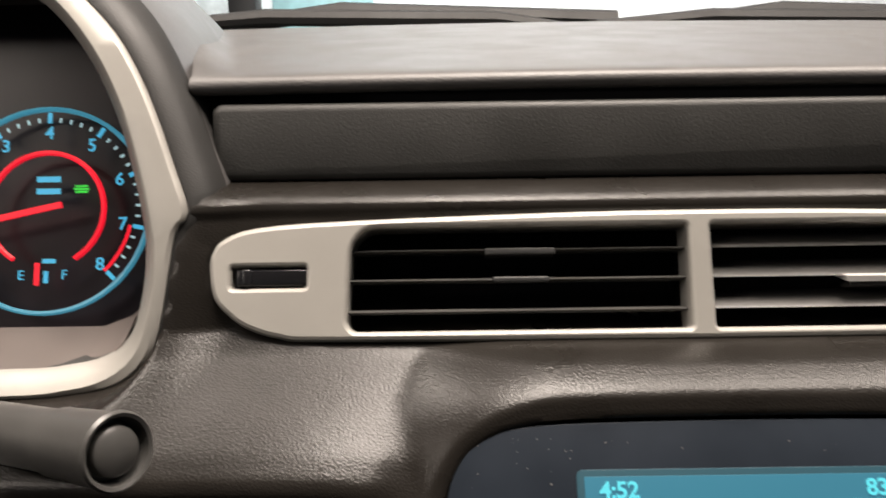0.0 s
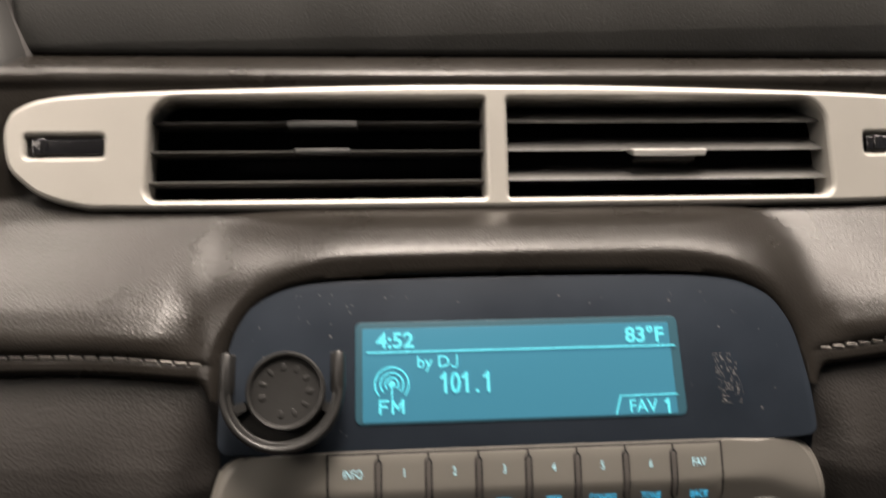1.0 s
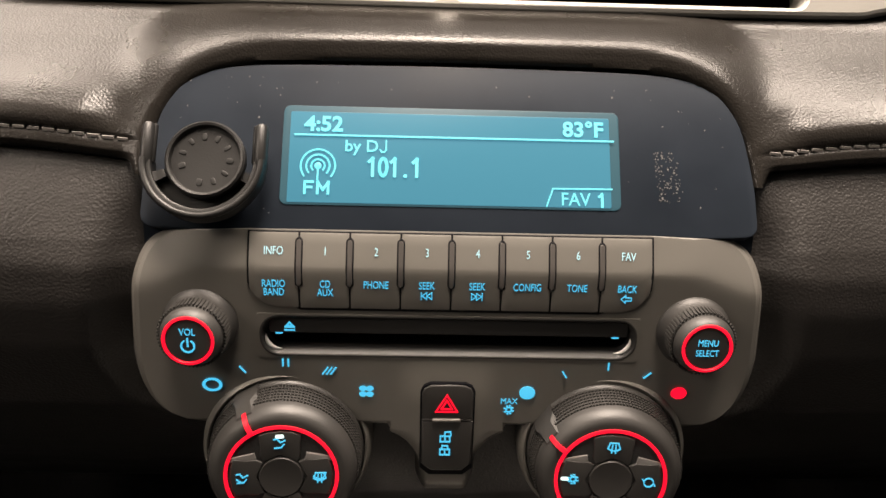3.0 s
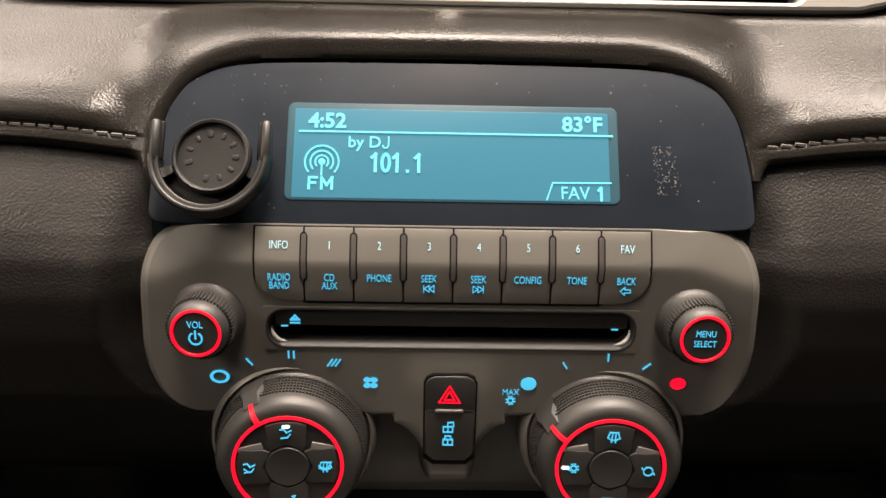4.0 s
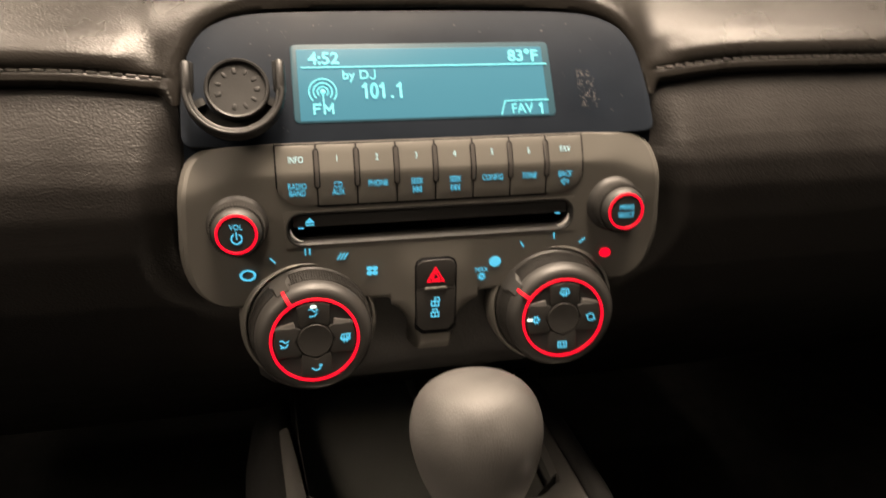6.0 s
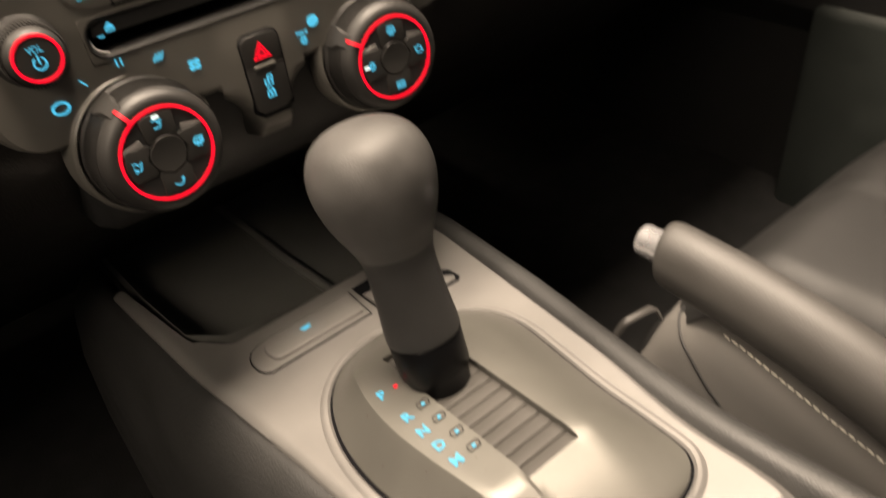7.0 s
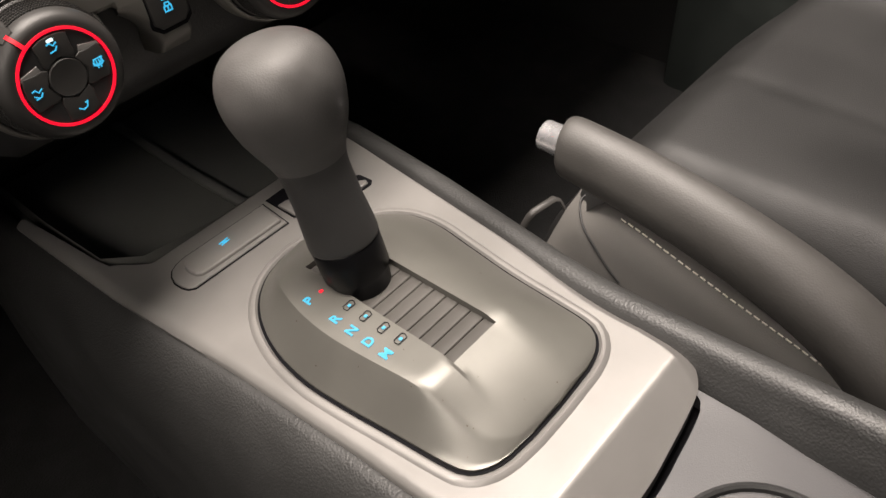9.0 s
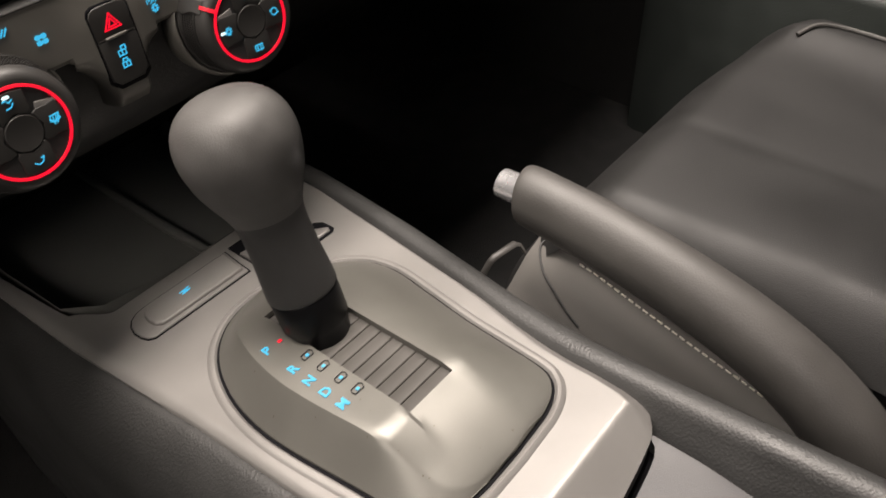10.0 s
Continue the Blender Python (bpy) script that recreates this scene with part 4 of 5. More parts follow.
def climate_knob(name, x, pointer, symbols, led):
    base = Vector((x * 1.02, 0.2125, 0.4235))
    face = Vector((x, 0.1908, 0.4258))
    m = facing(base, face - base)
    h = (face - base).length
    k = part(name, lathe([(0.0290, -0.006), (0.0290, 0.0040), (0.0285, 0.0046), (0.0280, 0.0056), (0.0268, 0.0164), (0.0261, 0.0184), (0.0249, h - 0.0016), (0.0236, h - 0.0004), (0.0222, h), (0.0204, h)], m, 72, False), KNOB, stack, "charcoal climate dial")
    part("surround", lathe([(0.0328, -0.010), (0.0325, -0.0016), (0.0320, 0.0010), (0.0312, 0.0026), (0.0303, 0.0033), (0.0296, 0.0028), (0.0291, 0.0)], m, 72, False), BRONZE, k, "bronze-grey collar")
    bm = bmesh.new()
    for i in range(140):
        a = 2 * math.pi * i / 140
        for r, z in ((0.0279, 0.0062), (0.0277, 0.0080), (0.0275, 0.0098), (0.0273, 0.0116), (0.0271, 0.0134), (0.0269, 0.0152)):
            bmesh.ops.create_cube(bm, size=1, matrix=m @ Matrix.Rotation(a, 4, "Z") @ Matrix.Translation((r, 0, z)) @ Matrix.Diagonal((0.0013, 0.0008, 0.0011, 1)))
    part("knurl", bm, KNOB, k)
    f = m @ Matrix.Translation((0, 0, h))
    part("lit_ring", lathe([(0.0206, -0.001), (0.0204, 0.0004), (0.0193, 0.0006), (0.0190, -0.001)], f, 72, False), RED, k, "red lit ring")
    part("dish", lathe([(0.0193, -0.0002), (0.0188, -0.0035), (0.001, -0.0040)], f, 56), BLACK, k)
    part("hub", lathe([(0.0082, -0.003), (0.0080, 0.0002), (0.0076, 0.0008), (0.005, 0.0004), (0.0005, 0.0002)], f, 40), KNOB, k)
    for q in range(4):
        r = f @ Matrix.Rotation(radians(90 * q), 4, "Z")
        pts = [(0.0060, 0.0062), (0.0072, 0.0088), (0.0070, 0.0120), (0.0074, 0.0168), (0.0040, 0.0179), (0.0, 0.0183), (-0.0040, 0.0179), (-0.0074, 0.0168), (-0.0070, 0.0120), (-0.0072, 0.0088), (-0.0060, 0.0062), (0.0, 0.0090)]
        b = part("push_key", slab(pts, 0.0006, 0.0005, r, -0.003), KNOB, k)
        back = Matrix.Rotation(radians(-90 * q), 4, "Z")
        strokes(symbols[q], 0.0005, r @ Matrix.Translation((0, 0.0137, 0.0007)) @ back, ICON, b, "symbol")
        if q == led[0]:
            part("led", slab(rrect(0.0030, 0.0014, 0.0006, 3), 0.0003, 0.0001, r @ Matrix.Translation((led[1], led[2], 0.0006)) @ back), WHITE_LED, b)
    # Pale wedges put overhead light on the side keys' bevels into colour.
    for s in (-1, 1):
        tri_pts = [(s * 0.0084, 0.0066), (s * 0.0181, 0.0062), (s * 0.0172, 0.0080), (s * 0.0092, 0.0098)]
        part("lit_bevel_wedge", slab(tri_pts if s > 0 else tri_pts[::-1], 0.0004, 0.0003, f, -0.0036), SATIN, k, "pale wedge put in for the side keys' lit bevels")
    a = radians(pointer)
    p = m @ Matrix.Rotation(a, 4, "Z")
    line = [(0.0203, h + 0.0004), (0.0232, h - 0.0002), (0.0252, h - 0.0020), (0.0266, 0.0176)]
    bm = loft([[p @ Vector((r, -0.0008, z)), p @ Vector((r, 0.0008, z)), p @ Vector((r, 0.0008, z + 0.0011)), p @ Vector((r, -0.0008, z + 0.0011))] for r, z in line])
    part("pointer", bm, RED, k, "red lit pointer")
    part("pointer_grip", loft([[p @ Vector((r, w, z)) for w, z in ((-0.0050, zz - 0.004), (-0.0030, zz + 0.0006), (0.0030, zz + 0.0006), (0.0050, zz - 0.004))] for r, zz in ((0.0290, 0.0065), (0.0285, 0.0132), (0.0262, 0.0182), (0.0242, 0.0189))]), KNOB, k)


climate_knob("fan_dial", -0.0597, 119, [SEATED, SEATED + [[(-0.0020, -0.0004), (-0.0008, -0.0014)]], FEET, SCREEN + FEET], (0, 0.0, 0.0164))
climate_knob("heat_dial", 0.0594, 147, [SCREEN, FLAKE, REAR, LOOPED], (1, 0.0, 0.0167))

LI = lambda x, z: low(x, z, 0.0004 + swell(x, z))
strokes([arc(0, 0, 0.0026, 0, 360, 22)], 0.0009, LI(-0.0878, 0.4505) @ Matrix.Diagonal((1.2, 0.9, 1, 1)), ICON, stack, "fan_off_mark")
strokes([[(-0.0011, 0.0012), (0.0008, -0.0011)]], 0.0006, LI(-0.0761, 0.4569), ICON, stack, "fan_mark")
strokes([[(x, 0.0013), (x, -0.0013)] for x in (-0.0010, 0.0010)], 0.0006, LI(-0.0603, 0.4601), ICON, stack, "fan_mark")
strokes([[(x + 0.0009, 0.0013), (x - 0.0009, -0.0013)] for x in (-0.0015, 0.0, 0.0015)], 0.0006, LI(-0.0443, 0.4569), ICON, stack, "fan_mark")
fan = bmesh.new()
for q in range(4):
    a = radians(45 + 90 * q)
    c = LI(-0.0306, 0.4486)
    vs = [fan.verts.new(c @ Vector((0.0018 * math.cos(a) + 0.0015 * math.cos(t), 0.0017 * math.sin(a) + 0.0012 * math.sin(t), 0.0003))) for t in np.linspace(0, 2 * math.pi, 13)[:-1]]
    fan.faces.new(vs)
part("fan_symbol", fan, ICON, stack)
words("MAX", 0.0034, LI(0.0233, 0.4448), ICON, stack, "key_lettering", 0.9, 0.0001)
strokes(FLAKE, 0.0005, LI(0.0234, 0.4413), ICON, stack, "snow_symbol")
part("cool_dot", slab(disc(0.0029, 20), 0.0003, 0.0001, LI(0.0300, 0.4487) @ Matrix.Diagonal((1.05, 0.95, 1, 1))), ICON, stack)
part("warm_dot", slab(disc(0.0029, 20), 0.0003, 0.0001, LI(0.0877, 0.4494) @ Matrix.Diagonal((1.05, 0.85, 1, 1))), RED, stack)
strokes([[(-0.0007, 0.0011), (0.0007, -0.0011)]], 0.0006, LI(0.0435, 0.4567), ICON, stack, "heat_mark")
strokes([[(0, 0.0013), (0, -0.0013)]], 0.0006, LI(0.0598, 0.4603), ICON, stack, "heat_mark")
strokes([[(-0.0012, -0.0010), (0.0012, 0.0011)]], 0.0006, LI(0.0748, 0.4567), ICON, stack, "heat_mark")

# hazard and lock keys in their raised housing
def pod_point(x, z):
    """The rounded housing of the keys, narrowing towards its foot and turned back at its sides."""
    k = 1 - 0.36 * float(sstep(0.433, 0.412, z))
    side = max(abs(x) - 0.0108, 0) / 0.0112
    return (x * k, lower_y(z) - swell(x, z) + 0.024 * side * side * float(sstep(0.4322, 0.4150, z)) + 40.0 * max(0.4115 - z, 0) ** 2, z)


part("key_pod", grid(np.linspace(-0.0220, 0.0220, 51), np.linspace(0.402, 0.4322, 22), pod_point), BRONZE, stack, "bronze-grey key pod between the dials", 50)
block_gap = [(-0.0103, 0.4135), (-0.0066, 0.4104), (0.0066, 0.4104), (0.0103, 0.4135), (0.0103, 0.4468), (0.0092, 0.4492), (0.0066, 0.4505), (-0.0066, 0.4505), (-0.0092, 0.4492), (-0.0103, 0.4468)]
# Black slab around both keys, drawn for the shade of their gap.
part("key_gap_shade", slab([(x, z - 0.43) for x, z in block_gap], 0.0026, 0.0001, low(0, 0.433, 0.0)), VOID, stack)
hz = [(-0.0097, 0.4352), (0.0097, 0.4352), (0.0097, 0.4464), (0.0087, 0.4486), (0.0062, 0.4498), (0.0, 0.4500), (-0.0062, 0.4498), (-0.0087, 0.4486), (-0.0097, 0.4464)]
HZ = lambda pts: [(x, z - 0.43) for x, z in pts]
hazard = part("hazard_key", slab(HZ(hz), 0.0031, 0.0008, low(0, 0.433, 0.0)), KNOB, stack, "hazard warning key")
strokes([[(-0.0040, -0.0030), (0.0040, -0.0030), (0.0, 0.0040), (-0.0040, -0.0030)], [(-0.0020, -0.0019), (0.0020, -0.0019), (0.0, 0.0018), (-0.0020, -0.0019)]], 0.0006, low(-0.0003, 0.4448, 0.0032), RED, hazard, "triangle")
lock = part("lock_key", slab(HZ([(-0.0060, 0.4125), (0.0060, 0.4125), (0.0097, 0.4158), (0.0097, 0.4346), (-0.0097, 0.4346), (-0.0097, 0.4158)]), 0.0033, 0.0008, low(0, 0.433, 0.0)), KNOB, stack, "door lock key")
strokes([[(-0.0018, -0.0012), (0.0018, -0.0012), (0.0018, 0.0012), (-0.0018, 0.0012), (-0.0018, -0.0012)], [(0, -0.0006), (0, 0.0006)], [(-0.0002, 0.0014), (0.0, 0.0030), (0.0020, 0.0032), (0.0022, 0.0016)]], 0.0006, low(-0.0006, 0.4300, 0.0034), ICON, lock, "open_lock")
strokes([[(-0.0018, -0.0012), (0.0018, -0.0012), (0.0018, 0.0012), (-0.0018, 0.0012), (-0.0018, -0.0012)], [(0, -0.0006), (0, 0.0006)], [(-0.0012, 0.0014), (-0.0010, 0.0028), (0.0010, 0.0028), (0.0012, 0.0014)]], 0.0006, low(-0.0006, 0.4242, 0.0034), ICON, lock, "shut_lock")
part("key_lip", slab(rrect(0.0108, 0.0013, 0.0006, 3), 0.0041, 0.0004, low(-0.0003, 0.4382)), BRONZE, stack, "thin lip between keys")
for s in (-1, 1):
    strokes([[(s * 0.0056, 0), (s * 0.0092, 0)]], 0.0005, low(0, 0.4381, 0.0030), KNOB, stack, "key_edge")
# underside of the stack
part("lower_cowl", loft([[(-0.088, y, z), (-0.080, y - 0.004, z - 0.004), (0.080, y - 0.004, z - 0.004), (0.088, y, z), (0.088, y + 0.06, z + 0.01), (-0.088, y + 0.06, z + 0.01)] for y, z in ((0.2250, 0.440), (0.2255, 0.420), (0.231, 0.395), (0.252, 0.372), (0.30, 0.36))]), BLACK, stack, "", 60)

# ---- phone mount ----
mount = thing("phone_mount", "round black phone grip mount with a half-ring clip", "phone mount")
PM = fas(-0.0858, 0.5270, 0.0)
pm = lambda pts, h: [PM @ Vector((x, y, h)) for x, y in pts]
part("foot", lathe([(0.0085, -0.001), (0.0085, 0.006), (0.0105, 0.008), (0.0105, 0.0095)], PM, 36), MOUNT, mount)
part("cup", lathe([(0.0105, 0.0085), (0.0132, 0.009), (0.0137, 0.0105), (0.0137, 0.0135), (0.0130, 0.0142), (0.0122, 0.0140), (0.0117, 0.0124), (0.001, 0.0122)], PM, 48), MOUNT, mount, "round grip disc")
CRADLE = PM @ Matrix.Translation((-0.0014, 0.0004, 0.0))


def ring_part(r0, r1, h0, h1, a0, a1, n=36):
    """A piece of a flat ring with softened edges, from one angle to another."""
    e = min(0.0006, (r1 - r0) / 3)
    prof = [(r0, h0), (r1, h0), (r1, h1 - e), (r1 - e * 0.3, h1 - e * 0.3), (r1 - e, h1), (r0 + e, h1), (r0 + e * 0.3, h1 - e * 0.3), (r0, h1 - e)]
    return loft([[CRADLE @ Vector((r * math.cos(a), r * math.sin(a), h)) for r, h in prof] for a in np.radians(np.linspace(a0, a1, n))])


part("clip_arm", ring_part(0.0176, 0.0214, 0.0060, 0.0122, 180, 360, 40), MOUNT, mount, "half-ring clip arm")
part("clip_rim", tube([CRADLE @ Vector((0.0203 * math.cos(a), 0.0203 * math.sin(a), 0.0124)) for a in np.radians(np.linspace(180, 360, 37))], 0.0013, 10), MOUNT, mount)
part("cradle_floor", ring_part(0.0128, 0.0178, 0.0062, 0.0086, 200, 340), MOUNT, mount)
for s, a0 in ((-1, 196), (1, 332)):
    part("bridge", ring_part(0.0132, 0.0180, 0.0062, 0.0116, a0, a0 + 12, 8), MOUNT, mount, "stepped ledge beside the disc")
    part("clip_tip", tube([CRADLE @ Vector((s * 0.0196, y, 0.0102)) for y in (0.0136, 0.0130, 0.0116, 0.0, -0.0016)], [0.0008, 0.0019, 0.0024, 0.0024, 0.0020], 16, True, (1.0, 1.25)), MOUNT, mount, "upright clip prong")
    part("prong_rib", tube([CRADLE @ Vector((s * 0.0176, y, 0.0100)) for y in (0.0131, 0.0125, -0.0004, -0.0012)], [0.0006, 0.0011, 0.0011, 0.0006], 10), MOUNT, mount)
for i in range(10):
    a = radians(196 - i * 33)
    q = PM @ Matrix.Translation((0.0083 * math.cos(a), 0.0083 * math.sin(a), 0.0122)) @ Matrix.Rotation(a, 4, "Z")
    part("raised_mark", slab(rrect(0.0026, 0.0015 + 0.0005 * (i % 3 == 0), 0.0006, 2), 0.0004, 0.0002, q), MOUNT, mount)

# ---- centre console ----
console = thing("centre_console", "centre console with champagne trim and grained black sides", "console")


def trim_z(y):
    return 0.2972 - 0.1173 * y


def trim_l(y):
    return float(np.interp(y, [-0.06, -0.03, 0.0166, 0.0441, 0.1314, 0.18, 0.2393, 0.3427, 0.40], [-0.050, -0.0575, -0.0600, -0.0610, -0.0668, -0.0722, -0.0778, -0.0830, -0.085]))


TRIM_R = [(-0.0620, 0.0600), (-0.0520, 0.0670), (-0.0455, 0.0706), (-0.0400, 0.0726), (-0.0300, 0.0756), (-0.0147, 0.0774), (0.0115, 0.0780), (0.0400, 0.0795), (0.0755, 0.0836), (0.152, 0.0950), (0.234, 0.1070), (0.34, 0.112), (0.40, 0.113)]


def trim_r(y):
    return float(np.interp(y, [p[0] for p in TRIM_R], [p[1] for p in TRIM_R]))


REAR = smooth_path([(u, y, 0) for u, y in ((0.0, -0.0400), (0.05, -0.0490), (0.15, -0.0545), (0.30, -0.0578), (0.52, -0.0585), (0.70, -0.0563), (0.84, -0.0541), (0.93, -0.0518), (0.97, -0.0485), (1.0, -0.0430))], 6)


def rear_end(u):
    """Rear edge of the trim across its width, u from 0 to 1."""
    return float(np.interp(u, [p.x for p in REAR], [p.y for p in REAR]))


def front_end(u):
    t = 1 - abs(2 * u - 1)
    return 0.2420 + 0.10 * float(1 - sstep(0.06, 0.14, t)) + 0.022 * float(1 - sstep(0.12, 0.34, t)) * (1 if u < 0.5 else 0.6)


def trim_point(u, s, off=0.0):
    y = rear_end(u) + s * (front_end(u) - rear_end(u))
    x = trim_l(y) + u * (trim_r(y) - trim_l(y))
    z = trim_z(y) + off
    back = max(0.0, -0.0362 - y) / 0.021
    wide = 0.0092 * float(sstep(0.085, -0.005, y)) + 0.0012
    side = max(0.0, x - trim_r(y) + wide) / wide
    z -= math.hypot(0.0150 * back, (0.0014 + 0.0080 * float(sstep(0.085, -0.005, y))) * side)
    z -= 0.0035 * max(0, 1 - u * 0.13 / 0.005) ** 2
    return Vector((x, y, z))


TU = sorted(set(np.round(np.concatenate([np.linspace(0, 0.16, 24), np.linspace(0.16, 0.84, 34), np.linspace(0.84, 1, 34)]), 4)))
TS = np.round(np.concatenate([np.linspace(0, 0.14, 26), np.linspace(0.155, 0.86, 36), np.linspace(0.88, 1, 8)]), 4)
bmt = grid(TU, TS, trim_point)
ext = bmesh.ops.extrude_edge_only(bmt, edges=[e for e in bmt.edges if e.is_boundary])
for v in (g for g in ext["geom"] if isinstance(g, bmesh.types.BMVert)):
    v.co.z -= 0.014
part("trim", bmt, SATIN, console, "champagne satin trim plate", 45)

# dark gap under the rear edge and grained sides
SIDE_Y = np.linspace(-0.30, 0.42, 30)


def body_ring(y):
    yy = max(min(y, 0.40), -0.05)
    l, r, z = trim_l(yy), trim_r(yy), trim_z(yy)
    if y < -0.05:
        k = min((-0.05 - y) / 0.10, 1)
        l, r = -0.056 + 0.004 * k, 0.062 + 0.002 * k
        z = trim_z(y) - 0.014 * min(k * 3, 1)
    left = [(l + 0.010, z - 0.020), (l + 0.004, z - 0.0075), (l - 0.001, z - 0.0062), (l - 0.006, z - 0.0085), (l - 0.014, z - 0.018), (l - 0.022, z - 0.036), (l - 0.030, z - 0.075), (l - 0.034, z - 0.14), (l - 0.036, 0.0)]
    return [(x, y, q) for x, q in left]


part("side_left", loft([body_ring(y) for y in SIDE_Y], False, False), RAIL_DARK, console, "black grained side panel", 60)


def rail_mid(y):
    """Centre of the padded rail on the passenger side."""
    x = float(np.interp(y, [-0.32, -0.1225, -0.0839, -0.0408, 0.0087, 0.0400, 0.0737, 0.1446, 0.2431, 0.42], [0.0812, 0.0810, 0.0807, 0.0806, 0.0815, 0.0850, 0.0910, 0.1035, 0.1170, 0.124]))
    return x, trim_z(y) - 0.0045


RAIL = [[(x + a, y, z + b) for a, b in ((-0.0178, -0.060), (-0.0172, -0.0180), (-0.0120, -0.0085), (-0.0086, -0.0005), (-0.0066, 0.0036), (-0.0040, 0.0052), (0.0, 0.0056), (0.0050, 0.0044), (0.0085, 0.0006), (0.0105, -0.010), (0.0135, -0.04), (0.0150, -0.10), (0.0160, -z))] for y in SIDE_Y for x, z in [rail_mid(y)]]
part("rail", loft(RAIL, False, False), RAIL_DARK, console, "padded black rail", 60)

# raised selector plate
def table(points):
    """x by y along a smooth line through points of (y, x)."""
    line = smooth_path([(x, y, 0) for y, x in points], 8)
    ys, xs = [p.y for p in line], [p.x for p in line]
    return lambda y: float(np.interp(y, ys, xs))


PLATE_L = table([(-0.0100, -0.010), (-0.0090, -0.022), (-0.0058, -0.0325), (0.0010, -0.0398), (0.012, -0.0424), (0.0381, -0.0452), (0.070, -0.0488), (0.095, -0.0500), (0.120, -0.0472), (0.1420, -0.0400), (0.1580, -0.0300), (0.1690, -0.0170), (0.1745, -0.0030), (0.176, 0.008)])
PLATE_R = table([(-0.0100, 0.010), (-0.0094, 0.028), (-0.0068, 0.0420), (-0.0010, 0.0515), (0.0080, 0.0562), (0.0320, 0.0588), (0.0588, 0.0613), (0.0900, 0.0660), (0.1175, 0.0700), (0.1360, 0.0685), (0.1500, 0.0620), (0.1610, 0.0510), (0.1690, 0.0370), (0.1740, 0.0220), (0.176, 0.0085)])
SX0, SX1, SY0, SY1 = -0.0106, 0.0190, 0.0325, 0.1350
PY = sorted(set(np.round(np.concatenate([np.linspace(-0.010, 0.0, 9), np.linspace(0.0, SY0, 9), np.linspace(SY0, SY1, 16), np.linspace(SY1, 0.160, 7), np.linspace(0.160, 0.176, 12)]), 5)))


def plate_x(i, y):
    l, r = PLATE_L(y), PLATE_R(y)
    marks = [l, min(l + 0.0155, r), max(min(SX0, r), l), max(min(SX1, r), l), r]
    marks = np.maximum.accumulate(marks)
    seg, k = divmod(i, 8)
    if seg == 4:
        return r
    return marks[seg] + (marks[seg + 1] - marks[seg]) * k / 8


def plate_h(x, y):
    l, r = PLATE_L(y), PLATE_R(y)
    top = 0.3196 - 0.0856 * y - trim_z(y)
    d = (x - l) / 0.0155
    if x > SX1:
        d = 1 - ((x - SX1) / max(r - SX1, 1e-4)) ** 1.6
    g = min(1.0, max(0.0, (y + 0.0125) / 0.045)) ** 0.8 * float(1 - sstep(0.128, 0.186, y))
    k = 0.03 + 0.60 * float(sstep(0.048, -0.002, y)) + 0.12 * float(sstep(0.12, 0.16, y))
    e = (1.0 - float(d)) / k
    soft = 1.0 - k * (max(e, 0.0) + math.log1p(math.exp(-abs(e))) * 0.7)
    if x > SX1:
        soft = float(d)
    if SX0 - 1e-6 <= x <= SX1 + 1e-6 and y < SY0 + 1e-6:
        soft -= 0.08 * float(sstep(0.004, SY0, y))
    return trim_z(y) + 0.002 + (top - 0.002) * max(0.0, soft) * g


bmq = bmesh.new()
grid_v = [[bmq.verts.new((plate_x(i, y), y, plate_h(plate_x(i, y), y))) for y in PY] for i in range(33)]
for i in range(32):
    for j in range(len(PY) - 1):
        if 16 <= i < 24 and SY0 - 1e-6 <= PY[j] and PY[j + 1] <= SY1 + 1e-6:
            continue
        q = (grid_v[i][j], grid_v[i + 1][j], grid_v[i + 1][j + 1], grid_v[i][j + 1])
        bmq.faces.new(q)
bmesh.ops.remove_doubles(bmq, verts=bmq.verts, dist=1e-6)
ext = bmesh.ops.extrude_edge_only(bmq, edges=[e for e in bmq.edges if e.is_boundary])
for v in (g for g in ext["geom"] if isinstance(g, bmesh.types.BMVert)):
    inner = SX0 - 1e-4 <= v.co.x <= SX1 + 1e-4 and SY0 - 1e-4 <= v.co.y <= SY1 + 1e-4
    v.co.z -= 0.012 if inner else 0.006
plate = part("selector_plate", bmq, PLATE, console, "dark champagne raised selector plate", 24)
OUTL = [(PLATE_L(y), y) for y in PY][::-1] + [(PLATE_R(y), y) for y in PY]
OUTL = [p for i, p in enumerate(OUTL) if math.dist(p, OUTL[i - 1]) > 2e-4]
# Black ring laid on the trim, for the shade around the plate.
part("plate_gap_shade", loft([[(x, y, trim_z(y) + h) for x, y in inset(OUTL, d)] for d, h in ((-0.0016, -0.002), (-0.0016, 0.0005), (0.003, 0.0006))], False), VOID, console)
part("plate_rim", loft([[(x, y, trim_z(y) + h) for x, y in inset(OUTL, d)] for d, h in ((-0.0075, -0.0005), (-0.0062, 0.0010), (-0.0045, 0.0019), (-0.0028, 0.0016), (-0.0017, 0.0002))], False), SATIN, console, "raised satin rim")
for i in range(13):
    y0 = SY0 + (SY1 - SY0) * i / 13
    y1 = y0 + (SY1 - SY0) / 13 - 0.00045
    zz = lambda y: 0.3196 - 0.0856 * y - 0.0042
    part("shutter_slat", loft([[(x, y0, zz(y0) - 0.003), (x, y0, zz(y0) - 0.0004), (x, y0 + 0.0005, zz(y0)), (x, y1 - 0.0005, zz(y1)), (x, y1, zz(y1) - 0.0004), (x, y1, zz(y1) - 0.003)] for x in (SX0 - 0.001, SX1 + 0.001)]), SHUTTER, plate)
